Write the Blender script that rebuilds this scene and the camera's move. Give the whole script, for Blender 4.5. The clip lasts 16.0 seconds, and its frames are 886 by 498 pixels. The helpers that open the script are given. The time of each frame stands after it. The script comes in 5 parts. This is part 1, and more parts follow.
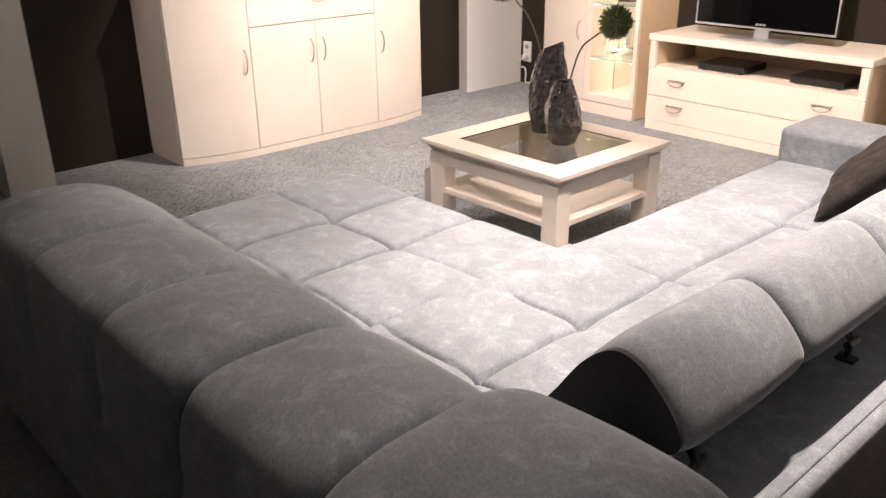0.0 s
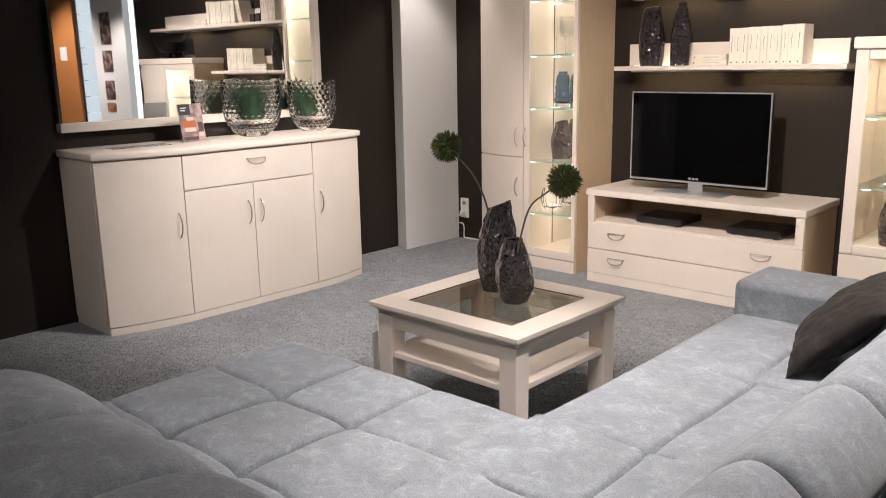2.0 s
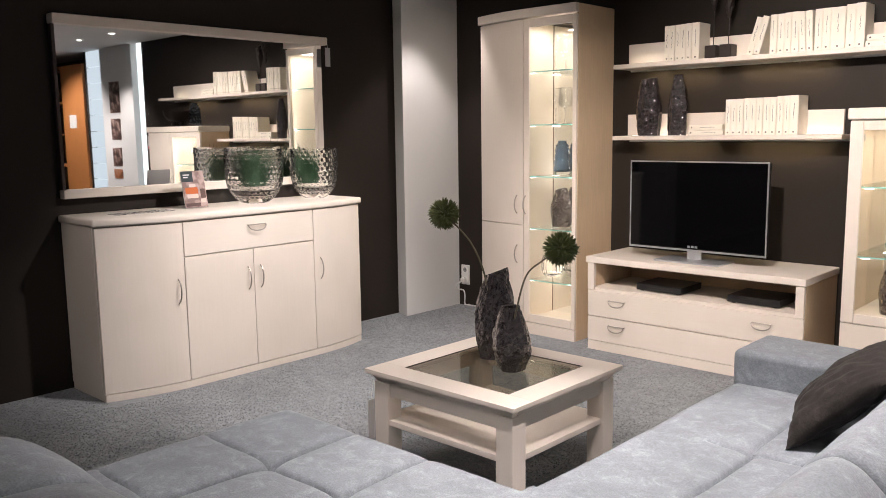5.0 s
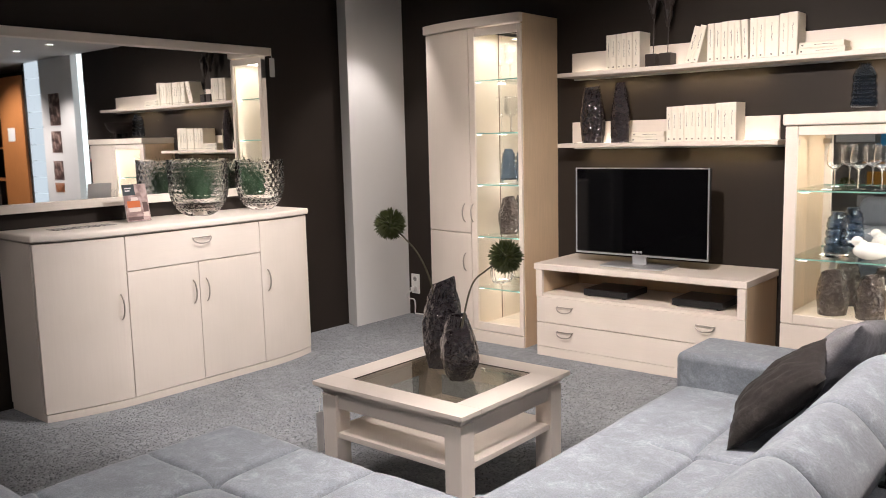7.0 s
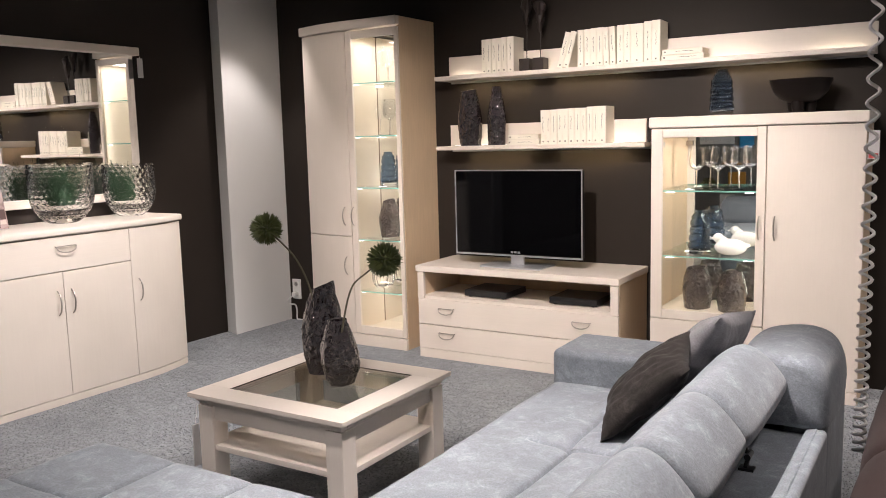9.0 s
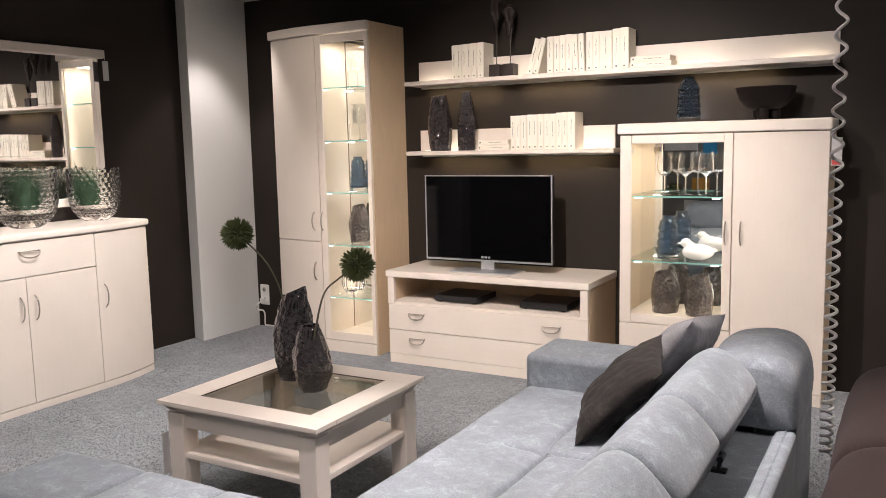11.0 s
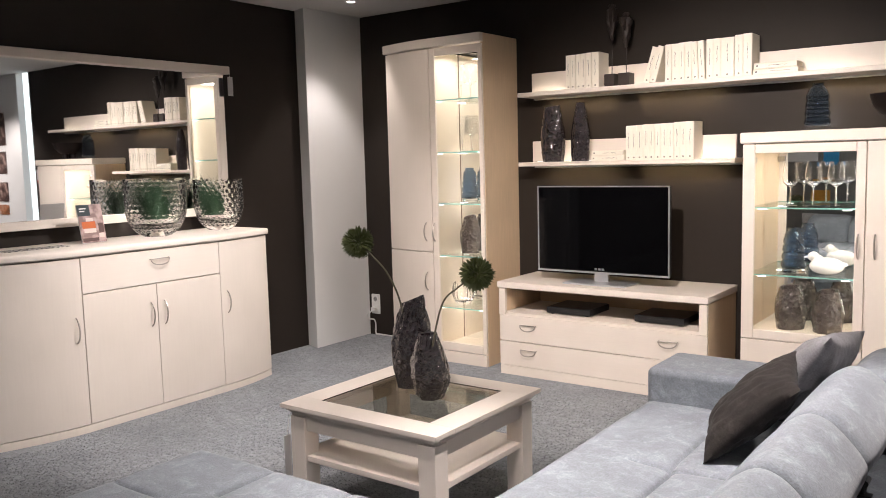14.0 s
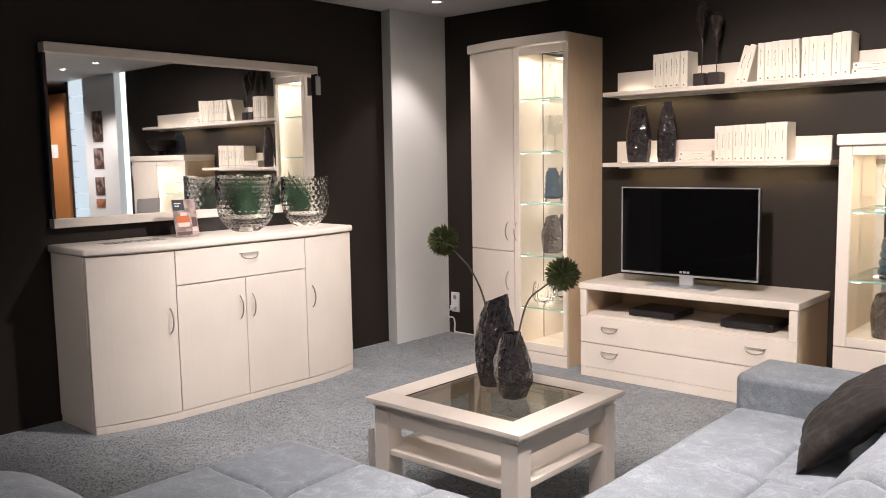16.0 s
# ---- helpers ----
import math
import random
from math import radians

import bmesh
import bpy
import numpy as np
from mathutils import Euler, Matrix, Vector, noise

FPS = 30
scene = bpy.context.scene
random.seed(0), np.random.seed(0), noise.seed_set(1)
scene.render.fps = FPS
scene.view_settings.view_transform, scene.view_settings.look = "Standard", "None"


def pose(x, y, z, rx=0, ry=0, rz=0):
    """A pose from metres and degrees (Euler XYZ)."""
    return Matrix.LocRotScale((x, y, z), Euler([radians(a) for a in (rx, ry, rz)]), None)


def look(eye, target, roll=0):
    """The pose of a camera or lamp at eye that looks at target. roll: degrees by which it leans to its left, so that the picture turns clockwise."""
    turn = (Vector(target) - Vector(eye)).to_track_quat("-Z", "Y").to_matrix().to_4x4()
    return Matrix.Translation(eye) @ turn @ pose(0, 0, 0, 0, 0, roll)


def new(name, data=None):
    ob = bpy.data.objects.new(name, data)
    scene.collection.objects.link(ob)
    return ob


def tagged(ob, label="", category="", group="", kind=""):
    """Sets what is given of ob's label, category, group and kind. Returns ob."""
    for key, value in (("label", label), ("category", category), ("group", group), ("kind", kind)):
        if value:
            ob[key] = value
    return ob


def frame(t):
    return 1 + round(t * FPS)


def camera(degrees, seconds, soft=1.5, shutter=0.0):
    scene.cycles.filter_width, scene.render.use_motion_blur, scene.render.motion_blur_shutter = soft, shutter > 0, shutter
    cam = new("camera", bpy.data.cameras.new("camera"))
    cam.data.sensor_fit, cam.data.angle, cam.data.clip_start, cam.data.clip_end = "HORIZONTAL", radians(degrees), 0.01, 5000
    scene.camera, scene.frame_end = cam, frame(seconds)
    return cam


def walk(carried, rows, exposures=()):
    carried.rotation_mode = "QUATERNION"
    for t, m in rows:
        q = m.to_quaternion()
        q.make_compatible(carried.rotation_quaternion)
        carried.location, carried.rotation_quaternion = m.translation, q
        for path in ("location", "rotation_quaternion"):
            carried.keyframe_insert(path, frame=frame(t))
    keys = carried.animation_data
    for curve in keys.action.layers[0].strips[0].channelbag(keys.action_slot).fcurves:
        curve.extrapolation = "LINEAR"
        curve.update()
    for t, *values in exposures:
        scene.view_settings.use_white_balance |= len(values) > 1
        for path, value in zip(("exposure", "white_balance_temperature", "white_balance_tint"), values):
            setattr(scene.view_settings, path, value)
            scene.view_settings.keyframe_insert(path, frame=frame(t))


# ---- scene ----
cam = camera(56.1, 16.0, soft=0.65, shutter=0.4)
PATH = [
    (0, (4.578, -4.84, 1.341), (3.209, -3.607, 0.562), -0.7),
    (0.5, (4.49, -4.8, 1.337), (3.176, -3.465, 0.636), -1.4),
    (1, (4.437, -4.797, 1.336), (3.126, -3.407, 0.746), -1.2),
    (1.5, (4.419, -4.793, 1.337), (3.1, -3.374, 0.841), -1.0),
    (2, (4.416, -4.781, 1.341), (3.086, -3.353, 0.904), -1.0),
    (2.5, (4.412, -4.774, 1.344), (3.075, -3.339, 0.953), -0.9),
    (3, (4.406, -4.767, 1.343), (3.061, -3.332, 0.979), -0.9),
    (3.5, (4.416, -4.776, 1.342), (3.063, -3.341, 1.009), -0.9),
    (6, (4.445, -4.75, 1.342), (3.107, -3.286, 1.085), -1.3),
    (6.5, (4.453, -4.748, 1.343), (3.148, -3.255, 1.085), -1.4),
    (7, (4.458, -4.744, 1.347), (3.185, -3.223, 1.085), -1.4),
    (7.5, (4.459, -4.74, 1.345), (3.235, -3.18, 1.084), -1.4),
    (8, (4.468, -4.736, 1.345), (3.318, -3.12, 1.084), -1.4),
    (8.5, (4.48, -4.733, 1.353), (3.382, -3.082, 1.09), -1.4),
    (9, (4.473, -4.725, 1.346), (3.424, -3.042, 1.084), -1.5),
    (11.5, (4.439, -4.752, 1.346), (3.462, -3.024, 1.099), -1.2),
    (12, (4.425, -4.769, 1.345), (3.428, -3.051, 1.112), -1.2),
    (12.5, (4.412, -4.782, 1.346), (3.347, -3.103, 1.124), -1.4),
    (13, (4.403, -4.785, 1.343), (3.275, -3.148, 1.126), -1.5),
    (13.5, (4.404, -4.784, 1.339), (3.252, -3.163, 1.123), -1.5),
    (14, (4.389, -4.773, 1.335), (3.206, -3.174, 1.12), -1.5),
    (14.5, (4.388, -4.783, 1.341), (3.171, -3.21, 1.127), -1.5),
    (15, (4.38, -4.794, 1.34), (3.121, -3.254, 1.131), -1.4),
    (15.5, (4.376, -4.802, 1.34), (3.082, -3.291, 1.131), -1.2),
    (16, (4.369, -4.811, 1.336), (3.046, -3.326, 1.123), -1.0),
]
walk(cam, [(t, look(eye, target, roll)) for t, eye, target, roll in PATH], [(0.0, 0.82, 7150, 18), (0.4, 0.66, 6980, 15), (0.8, 0.46, 6850, 13), (1.2, 0.28, 6750, 13), (1.8, 0.13, 6600, 13), (3.0, 0.19, 6500, 13), (9.0, 0.16, 6420, 13), (16.0, 0.28, 6420, 13)])


# ---- light ----
world = bpy.data.worlds.new("showroom_world")
scene.world = world
world.use_nodes = True
world.node_tree.nodes["Background"].inputs[0].default_value = (0.9, 0.95, 1.0, 1)
world.node_tree.nodes["Background"].inputs[1].default_value = 0.005

WARM = (1.0, 0.90, 0.842)
LED = (1.0, 0.87, 0.66)
SHELF_DOWN = (1.0, 0.75, 0.40)
CASE = (1.0, 0.945, 0.88)


def spot(name, eye, target, watts, degrees=80, blend=0.7, size=0.04, color=WARM):
    data = bpy.data.lights.new(name, "SPOT")
    data.energy, data.spot_size, data.spot_blend, data.shadow_soft_size, data.color = watts, radians(degrees), blend, size, color
    ob = new(name, data)
    ob.matrix_world = look(eye, target)
    return ob


def area(name, eye, target, watts, w, h, color=LED, spread=180):
    data = bpy.data.lights.new(name, "AREA")
    data.shape, data.size, data.size_y, data.energy, data.color, data.spread = "RECTANGLE", w, h, watts, color, radians(spread)
    ob = new(name, data)
    ob.matrix_world = look(eye, target)
    return ob


CEIL = 2.40
# ceiling spotlights: place, aim, watts, cone, and where they differ colour and soft edge
# several of these are unseen, added to brighten what they aim at
SPOTS = [
    ((2.99, -2.69), (2.69, -0.2, 0.54), 296, 74, (1.0, 0.885, 0.80)),
    ((3.60, -2.66), (3.68, -2.84, 0.4), 255, 74),
    ((2.40, -3.25), (2.36, -3.14, 0.3), 100, 76),
    ((3.15, -4.30), (2.45, -2.35, 0.25), 72, 46),
    ((3.72, -2.42), (3.55, -0.3, 0.85), 62, 77),
    ((2.10, -2.06), (0.47, -2.00, 0.28), 194, 64, (1.0, 0.925, 0.875)),
    ((3.40, -3.00), (3.36, -4.12, 0.66), 54, 52),
    ((1.70, -2.60), (1.00, -1.35, 0.15), 96, 84),
    ((0.53, -0.52), (0.28, -0.50, 0.0), 38, 76, WARM, 0.6),
    ((4.22, -0.62), (4.15, -0.5, 0.0), 15, 70),
    ((4.99, -0.62), (5.2, -0.3, 0.5), 90, 90),
    ((4.95, -2.65), (4.20, -1.95, 0.35), 42, 46),
    ((1.95, -1.85), (0.66, -0.38, 1.12), 54, 62, (1.0, 0.865, 0.745)),
]
# unseen spotlights, added as fill over the rest of the showroom
FILL_SPOTS = [
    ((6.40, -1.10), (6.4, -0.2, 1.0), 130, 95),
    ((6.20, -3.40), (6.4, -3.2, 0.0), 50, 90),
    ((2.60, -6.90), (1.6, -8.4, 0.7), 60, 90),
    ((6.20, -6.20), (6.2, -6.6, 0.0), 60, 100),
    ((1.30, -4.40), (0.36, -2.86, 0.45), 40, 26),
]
for (sx, sy), aim, watts, cone, *hue in SPOTS + FILL_SPOTS:
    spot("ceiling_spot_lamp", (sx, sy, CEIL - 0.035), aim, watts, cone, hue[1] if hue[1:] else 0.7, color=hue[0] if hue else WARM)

# LED strips of the wall shelves, lamps inside the lit cabinets
for lx, lz, lw in ((1.86, 1.3, 0.22), (2.79, 1.3, 0.22), (1.76, 1.735, 0.2), (2.33, 1.735, 0.2), (2.95, 1.735, 0.2), (3.40, 1.735, 0.3), (3.93, 1.735, 0.24)):
    area("shelf_led_lamp", (lx, -0.064, lz + 0.007), (lx, -0.02, lz + 0.012), 0.06, lw, 0.008)
for lx, lz in ((1.97, 1.3), (2.62, 1.3), (1.95, 1.735), (2.60, 1.735), (3.55, 1.735)):
    area("shelf_led_lamp", (lx, -0.080, lz - 0.058), (lx, 0.0, lz - 0.125), 0.42, 0.50, 0.006, SHELF_DOWN, 140)
area("cabinet_led_lamp", (1.29, -0.25, 2.0), (1.29, -0.25, 1.0), 1.6, 0.25, 0.15, CASE)
# unseen upright lamp behind the stile, added to even out the inside
area("cabinet_led_lamp", (1.452, -0.396, 1.05), (1.452, 0.0, 1.05), 1.6, 0.044, 1.85, CASE, 120)
area("cabinet_led_lamp", (3.38, -0.17, 1.335), (3.38, -0.17, 0.4), 2.2, 0.42, 0.2, CASE)
# another added upright lamp, hidden behind the highboard's stile
area("cabinet_led_lamp", (3.616, -0.314, 0.86), (3.616, 0.0, 0.86), 0.7, 0.045, 0.9, CASE)

# ---- materials ----


def material(name, color, rough=0.5, metal=0.0, **extra):
    m = bpy.data.materials.new(name)
    m.use_nodes = True
    b = m.node_tree.nodes["Principled BSDF"]
    b.inputs["Base Color"].default_value = (*color, 1)
    b.inputs["Roughness"].default_value = rough
    b.inputs["Metallic"].default_value = metal
    for key, value in extra.items():
        b.inputs[key.replace("_", " ")].default_value = value
    return m


def node(m, kind, **inputs):
    n = m.node_tree.nodes.new(kind)
    for key, value in inputs.items():
        n.inputs[key.replace("_", " ")].default_value = value
    return n


def link(m, a, out, b, inp):
    m.node_tree.links.new(a.outputs[out], b.inputs[inp])


def bsdf(m):
    return m.node_tree.nodes["Principled BSDF"]


def coords(m, scale=(1, 1, 1)):
    tc, mp = node(m, "ShaderNodeTexCoord"), node(m, "ShaderNodeMapping")
    mp.inputs["Scale"].default_value = scale
    link(m, tc, "Object", mp, "Vector")
    return mp


def noise_tex(m, at, scale, detail=3.0, rough=0.5):
    n = node(m, "ShaderNodeTexNoise", Scale=scale, Detail=detail, Roughness=rough)
    link(m, at, "Vector", n, "Vector")
    return n


def ramp(m, src, out, stops):
    r = node(m, "ShaderNodeValToRGB")
    while len(r.color_ramp.elements) < len(stops):
        r.color_ramp.elements.new(0.5)
    for e, (p, c) in zip(r.color_ramp.elements, stops):
        e.position, e.color = p, (*c, 1)
    link(m, src, out, r, "Fac")
    return r


def mix(m, a, aout, b, bout, fac, mode="MULTIPLY"):
    n = m.node_tree.nodes.new("ShaderNodeMix")
    n.data_type, n.blend_type = "RGBA", mode
    n.inputs[0].default_value = fac
    m.node_tree.links.new(a.outputs[aout], n.inputs[6])
    m.node_tree.links.new(b.outputs[bout], n.inputs[7])
    return n


def to_base(m, n, out):
    m.node_tree.links.new(n.outputs[out], bsdf(m).inputs["Base Color"])


def bump(m, src, out, strength, distance=0.002, after=None):
    b = node(m, "ShaderNodeBump", Strength=strength, Distance=distance)
    link(m, src, out, b, "Height")
    if after:
        link(m, after, "Normal", b, "Normal")
    m.node_tree.links.new(b.outputs["Normal"], bsdf(m).inputs["Normal"])
    return b


def tint(c, f):
    return tuple(min(1, v * f) for v in c)


def paint(name, color, rough=0.6, spread=0.12, grain=0.12):
    """Rolled wall paint: faint clouds and a fine orange-peel relief."""
    m = material(name, color, rough)
    at = coords(m)
    cloud = noise_tex(m, at, 1.7, 4)
    to_base(m, ramp(m, cloud, "Fac", [(0.3, tint(color, 1 - spread)), (0.7, tint(color, 1 + spread))]), "Color")
    fine = noise_tex(m, at, 260, 2)
    bump(m, fine, "Fac", grain, 0.001)
    return m


def wood(name, color, axis, rough=0.42, spread=0.1, coat=0.0):
    """Fine straight grain along one axis."""
    m = material(name, color, rough, Coat_Weight=coat)
    scale = [34, 34, 34]
    scale[axis] = 1.6
    at = coords(m, scale)
    g = noise_tex(m, at, 3.2, 5, 0.65)
    c1 = ramp(m, g, "Fac", [(0.3, tint(color, 1 - spread)), (0.72, tint(color, 1 + spread * 0.6))])
    at2 = coords(m)
    blot = noise_tex(m, at2, 3.0, 2)
    c2 = ramp(m, blot, "Fac", [(0.3, (0.93, 0.93, 0.92)), (0.7, (1, 1, 1))])
    to_base(m, mix(m, c1, "Color", c2, "Color", 1.0), 2)
    bump(m, g, "Fac", 0.05, 0.0006)
    return m


def suede(name, color, light=0.37, rough=0.85, sheen=0.25):
    """Brushed microfibre: soft clouds, small lighter strokes where the nap turns, fine weave."""
    m = material(name, color, rough, Sheen_Weight=sheen, Sheen_Roughness=0.45, Specular_IOR_Level=0.15)
    at = coords(m)
    warp = noise_tex(m, at, 5, 3)
    big = ramp(m, warp, "Fac", [(0.3, tint(color, 0.86)), (0.7, tint(color, 1.12))])
    nap = noise_tex(m, at, 19, 9, 0.76)
    nap.inputs["Distortion"].default_value = 0.6
    strokes = ramp(m, nap, "Fac", [(0.34, (0.90, 0.90, 0.90)), (0.50, (1.0, 1.0, 1.0)), (0.58, (1 + light * 0.35,) * 3), (0.68, (1 + light,) * 3)])
    mid = mix(m, big, "Color", strokes, "Color", 1.0)
    speck = noise_tex(m, at, 210, 4, 0.75)
    grain = ramp(m, speck, "Fac", [(0.35, (0.80, 0.80, 0.80)), (0.65, (1.20, 1.20, 1.20))])
    to_base(m, mix(m, mid, 2, grain, "Color", 1.0), 2)
    weave = noise_tex(m, at, 700, 2)
    b = bump(m, weave, "Fac", 0.25, 0.0012)
    bump(m, nap, "Fac", 0.12, 0.003, b)
    return m


WALL = paint("dark_brown_paint", (0.0215, 0.0163, 0.0130), 0.62)
GREY_WALL = paint("grey_paint", (0.17, 0.165, 0.16), 0.6)
bsdf(WALL).inputs["Specular IOR Level"].default_value = 0.25
WHITE = paint("white_paint", (0.74, 0.74, 0.73), 0.6, 0.03)
CEILING = paint("ceiling_paint", (0.62, 0.60, 0.58), 0.8, 0.03)
CREAM = wood("cream_lacquered_wood", (0.760, 0.684, 0.612), 2, 0.48, 0.02)
CREAM_X = wood("cream_lacquered_wood_along", (0.760, 0.684, 0.612), 0, 0.5, 0.022)
CREAM_Y = wood("cream_lacquered_wood_deep", (0.760, 0.684, 0.612), 1, 0.5, 0.022)
MAPLE = wood("maple_veneer", (0.71, 0.545, 0.37), 2, 0.42, 0.08)
INNER = wood("pale_maple_lining", (0.76, 0.655, 0.53), 2, 0.42, 0.05)
MAPLE_X = wood("maple_veneer_along", (0.71, 0.545, 0.37), 0, 0.42, 0.08)
SUEDE = suede("grey_microfibre", (0.234, 0.258, 0.286), 0.48)
VELVET = suede("dark_velvet", (0.026, 0.0225, 0.021), 0.9, 0.9, 0.04)
PILLOW = suede("grey_velvet", (0.215, 0.21, 0.222), 0.2, 0.85, 0.12)
BROWN = suede("brown_velvet", (0.034, 0.023, 0.0215), 0.15, 0.9, 0.06)
LINING = suede("dark_lining", (0.035, 0.034, 0.035), 0.1)
NICKEL = material("brushed_nickel", (0.46, 0.42, 0.37), 0.33, 1.0)
BLACK = material("black_plastic", (0.012, 0.012, 0.013), 0.32)
SCREEN = material("screen_glass", (0.0025, 0.0025, 0.003), 0.05, Specular_IOR_Level=0.3)
SILVER = material("silver_plastic", (0.62, 0.63, 0.65), 0.3, 0.7)
MIRROR = material("mirror_silver", (0.9, 0.91, 0.91), 0.015, 1.0)
PLASTIC = material("white_plastic", (0.72, 0.72, 0.70), 0.4)
DARKHOLE = material("dark_socket", (0.03, 0.03, 0.03), 0.6)
PAPER = paint("book_paper", (0.76, 0.685, 0.55), 0.8, 0.05, 0.05)
COVER = paint("book_cover", (0.80, 0.75, 0.645), 0.55, 0.03, 0.05)
INK = material("print_ink", (0.13, 0.12, 0.115), 0.6)
CERAMIC_WHITE = material("white_ceramic", (0.82, 0.80, 0.77), 0.25, Coat_Weight=0.4)
GREEN = material("green_leaf", (0.011, 0.042, 0.014), 0.5)
STEM = material("brown_green_stem", (0.075, 0.066, 0.038), 0.6)
SPIKE = material("spiky_green", (0.075, 0.090, 0.026), 0.55)
BRONZE = material("dark_bronze", (0.030, 0.021, 0.017), 0.5)
DARK_DISH = paint("dark_stoneware", (0.009, 0.0065, 0.006), 0.45, 0.2)
bsdf(DARK_DISH).inputs["Specular IOR Level"].default_value = 0.15
CORNER = wood("corner_line_brown", (0.20, 0.14, 0.09), 2, 0.5, 0.15)
BLOCK = wood("dark_block_wood", (0.055, 0.035, 0.03), 0, 0.5, 0.2)
ORANGE = wood("orange_beech", (0.50, 0.20, 0.065), 2, 0.45, 0.12)
CARD = material("tag_card", (0.52, 0.51, 0.51), 0.5)
CORD = material("coil_cord_plastic", (0.76, 0.73, 0.71), 0.35)


def glass(name, color, rough=0.0, ior=1.48):
    return material(name, color, rough, 0.0, Transmission_Weight=1.0, IOR=ior)


GLASS_CUT = glass("cut_glass", (0.99, 0.995, 0.995), 0.0, 1.30)


def pane(name, color, ior=1.45, most=0.85):
    """A thin sheet: it tints what is behind it and mirrors more at a slant."""
    g = bpy.data.materials.new(name)
    g.use_nodes = True
    t = g.node_tree
    t.nodes.remove(t.nodes["Principled BSDF"])
    clear, shine, both, slant = (t.nodes.new("ShaderNode" + k) for k in ("BsdfTransparent", "BsdfGlossy", "MixShader", "LayerWeight"))
    clear.inputs["Color"].default_value = (*color, 1)
    shine.inputs["Roughness"].default_value = 0.01
    slant.inputs["Blend"].default_value = 0.5
    power, scale = t.nodes.new("ShaderNodeMath"), t.nodes.new("ShaderNodeMath")
    power.operation, scale.operation = "POWER", "MULTIPLY_ADD"
    power.inputs[1].default_value = 5.0
    f0 = ((ior - 1) / (ior + 1)) ** 2
    scale.inputs[1].default_value, scale.inputs[2].default_value = most - f0, f0
    t.links.new(slant.outputs["Facing"], power.inputs[0])
    t.links.new(power.outputs[0], scale.inputs[0])
    t.links.new(scale.outputs[0], both.inputs[0])
    t.links.new(clear.outputs[0], both.inputs[1])
    t.links.new(shine.outputs[0], both.inputs[2])
    t.links.new(both.outputs[0], t.nodes["Material Output"].inputs[0])
    return g


GLASS = pane("clear_glass", (0.97, 0.98, 0.97), 1.3)
GLASS_BLUE = glass("blue_glass", (0.40, 0.50, 0.63), 0.0, 1.45)
THIN = pane("thin_glass", (0.985, 0.99, 0.99), 1.3, 0.3)
CRYSTAL = glass("crystal", (0.99, 0.99, 0.99), 0.0, 1.3)
GLASS_GREEN = pane("shelf_glass", (0.96, 0.988, 0.975), 1.35, 0.45)
GLASS_EDGE = material("glass_edge", (0.35, 0.75, 0.66), 0.2, Transmission_Weight=0.5)
GLASS_SMOKE = pane("smoked_glass", (0.84, 0.83, 0.77), 1.75)

def hammered(name, dark, light, scale):
    """Glossy glaze over a surface beaten into shallow hollows with soft ridges."""
    m = material(name, light, 0.11, Coat_Weight=1.0, Coat_Roughness=0.03)
    at = coords(m)
    to_base(m, ramp(m, noise_tex(m, at, 14, 4), "Fac", [(0.3, dark), (0.7, light)]), "Color")
    cells = node(m, "ShaderNodeTexVoronoi", Scale=scale, Randomness=1.0)
    warp = noise_tex(m, at, 9, 2)
    shift = mix(m, at, "Vector", warp, "Color", 0.10, "ADD")
    m.node_tree.links.new(shift.outputs[2], cells.inputs["Vector"])
    b = bump(m, cells, "Distance", 0.85, 0.018)
    bump(m, noise_tex(m, at, 26, 1, 0.4), "Fac", 0.5, 0.012, b)
    return m


GLAZE = hammered("dark_glaze", (0.014, 0.011, 0.0125), (0.036, 0.028, 0.032), 34.0)
SMOKE = hammered("smoked_crystal", (0.036, 0.028, 0.026), (0.10, 0.079, 0.070), 40.0)

m = CARPET = material("grey_carpet", (0.25, 0.26, 0.27), 0.95, Sheen_Weight=0.2)
at = coords(m)
tuft = node(m, "ShaderNodeTexVoronoi", Scale=85.0)
link(m, at, "Vector", tuft, "Vector")
fleck = ramp(m, tuft, "Color", [(0.1, (0.185, 0.196, 0.208)), (0.5, (0.225, 0.238, 0.252)), (0.9, (0.265, 0.28, 0.296))])
walkn = noise_tex(m, at, 3.2, 5, 0.6)
wear = ramp(m, walkn, "Fac", [(0.3, (0.80, 0.81, 0.82)), (0.7, (1.12, 1.12, 1.12))])
nap = ramp(m, noise_tex(m, at, 24, 4, 0.6), "Fac", [(0.34, (0.86, 0.86, 0.87)), (0.66, (1.12, 1.12, 1.12))])
both = mix(m, wear, "Color", nap, "Color", 1.0)
to_base(m, mix(m, fleck, "Color", both, 2, 1.0), 2)
b = bump(m, tuft, "Distance", 0.3, 0.005)
bump(m, noise_tex(m, at, 160, 3), "Fac", 0.3, 0.003, b)

m = PILE = material("carpet_yarn", (0.25, 0.265, 0.28), 0.9, Sheen_Weight=0.15)
geo = node(m, "ShaderNodeNewGeometry")
fleck = ramp(m, geo, "Random Per Island", [(0.0, (0.195, 0.206, 0.217)), (0.5, (0.262, 0.276, 0.291)), (1.0, (0.33, 0.347, 0.364))])
at = coords(m)
wear = ramp(m, noise_tex(m, at, 3.2, 5, 0.6), "Fac", [(0.3, (0.82, 0.83, 0.84)), (0.7, (1.12, 1.12, 1.12))])
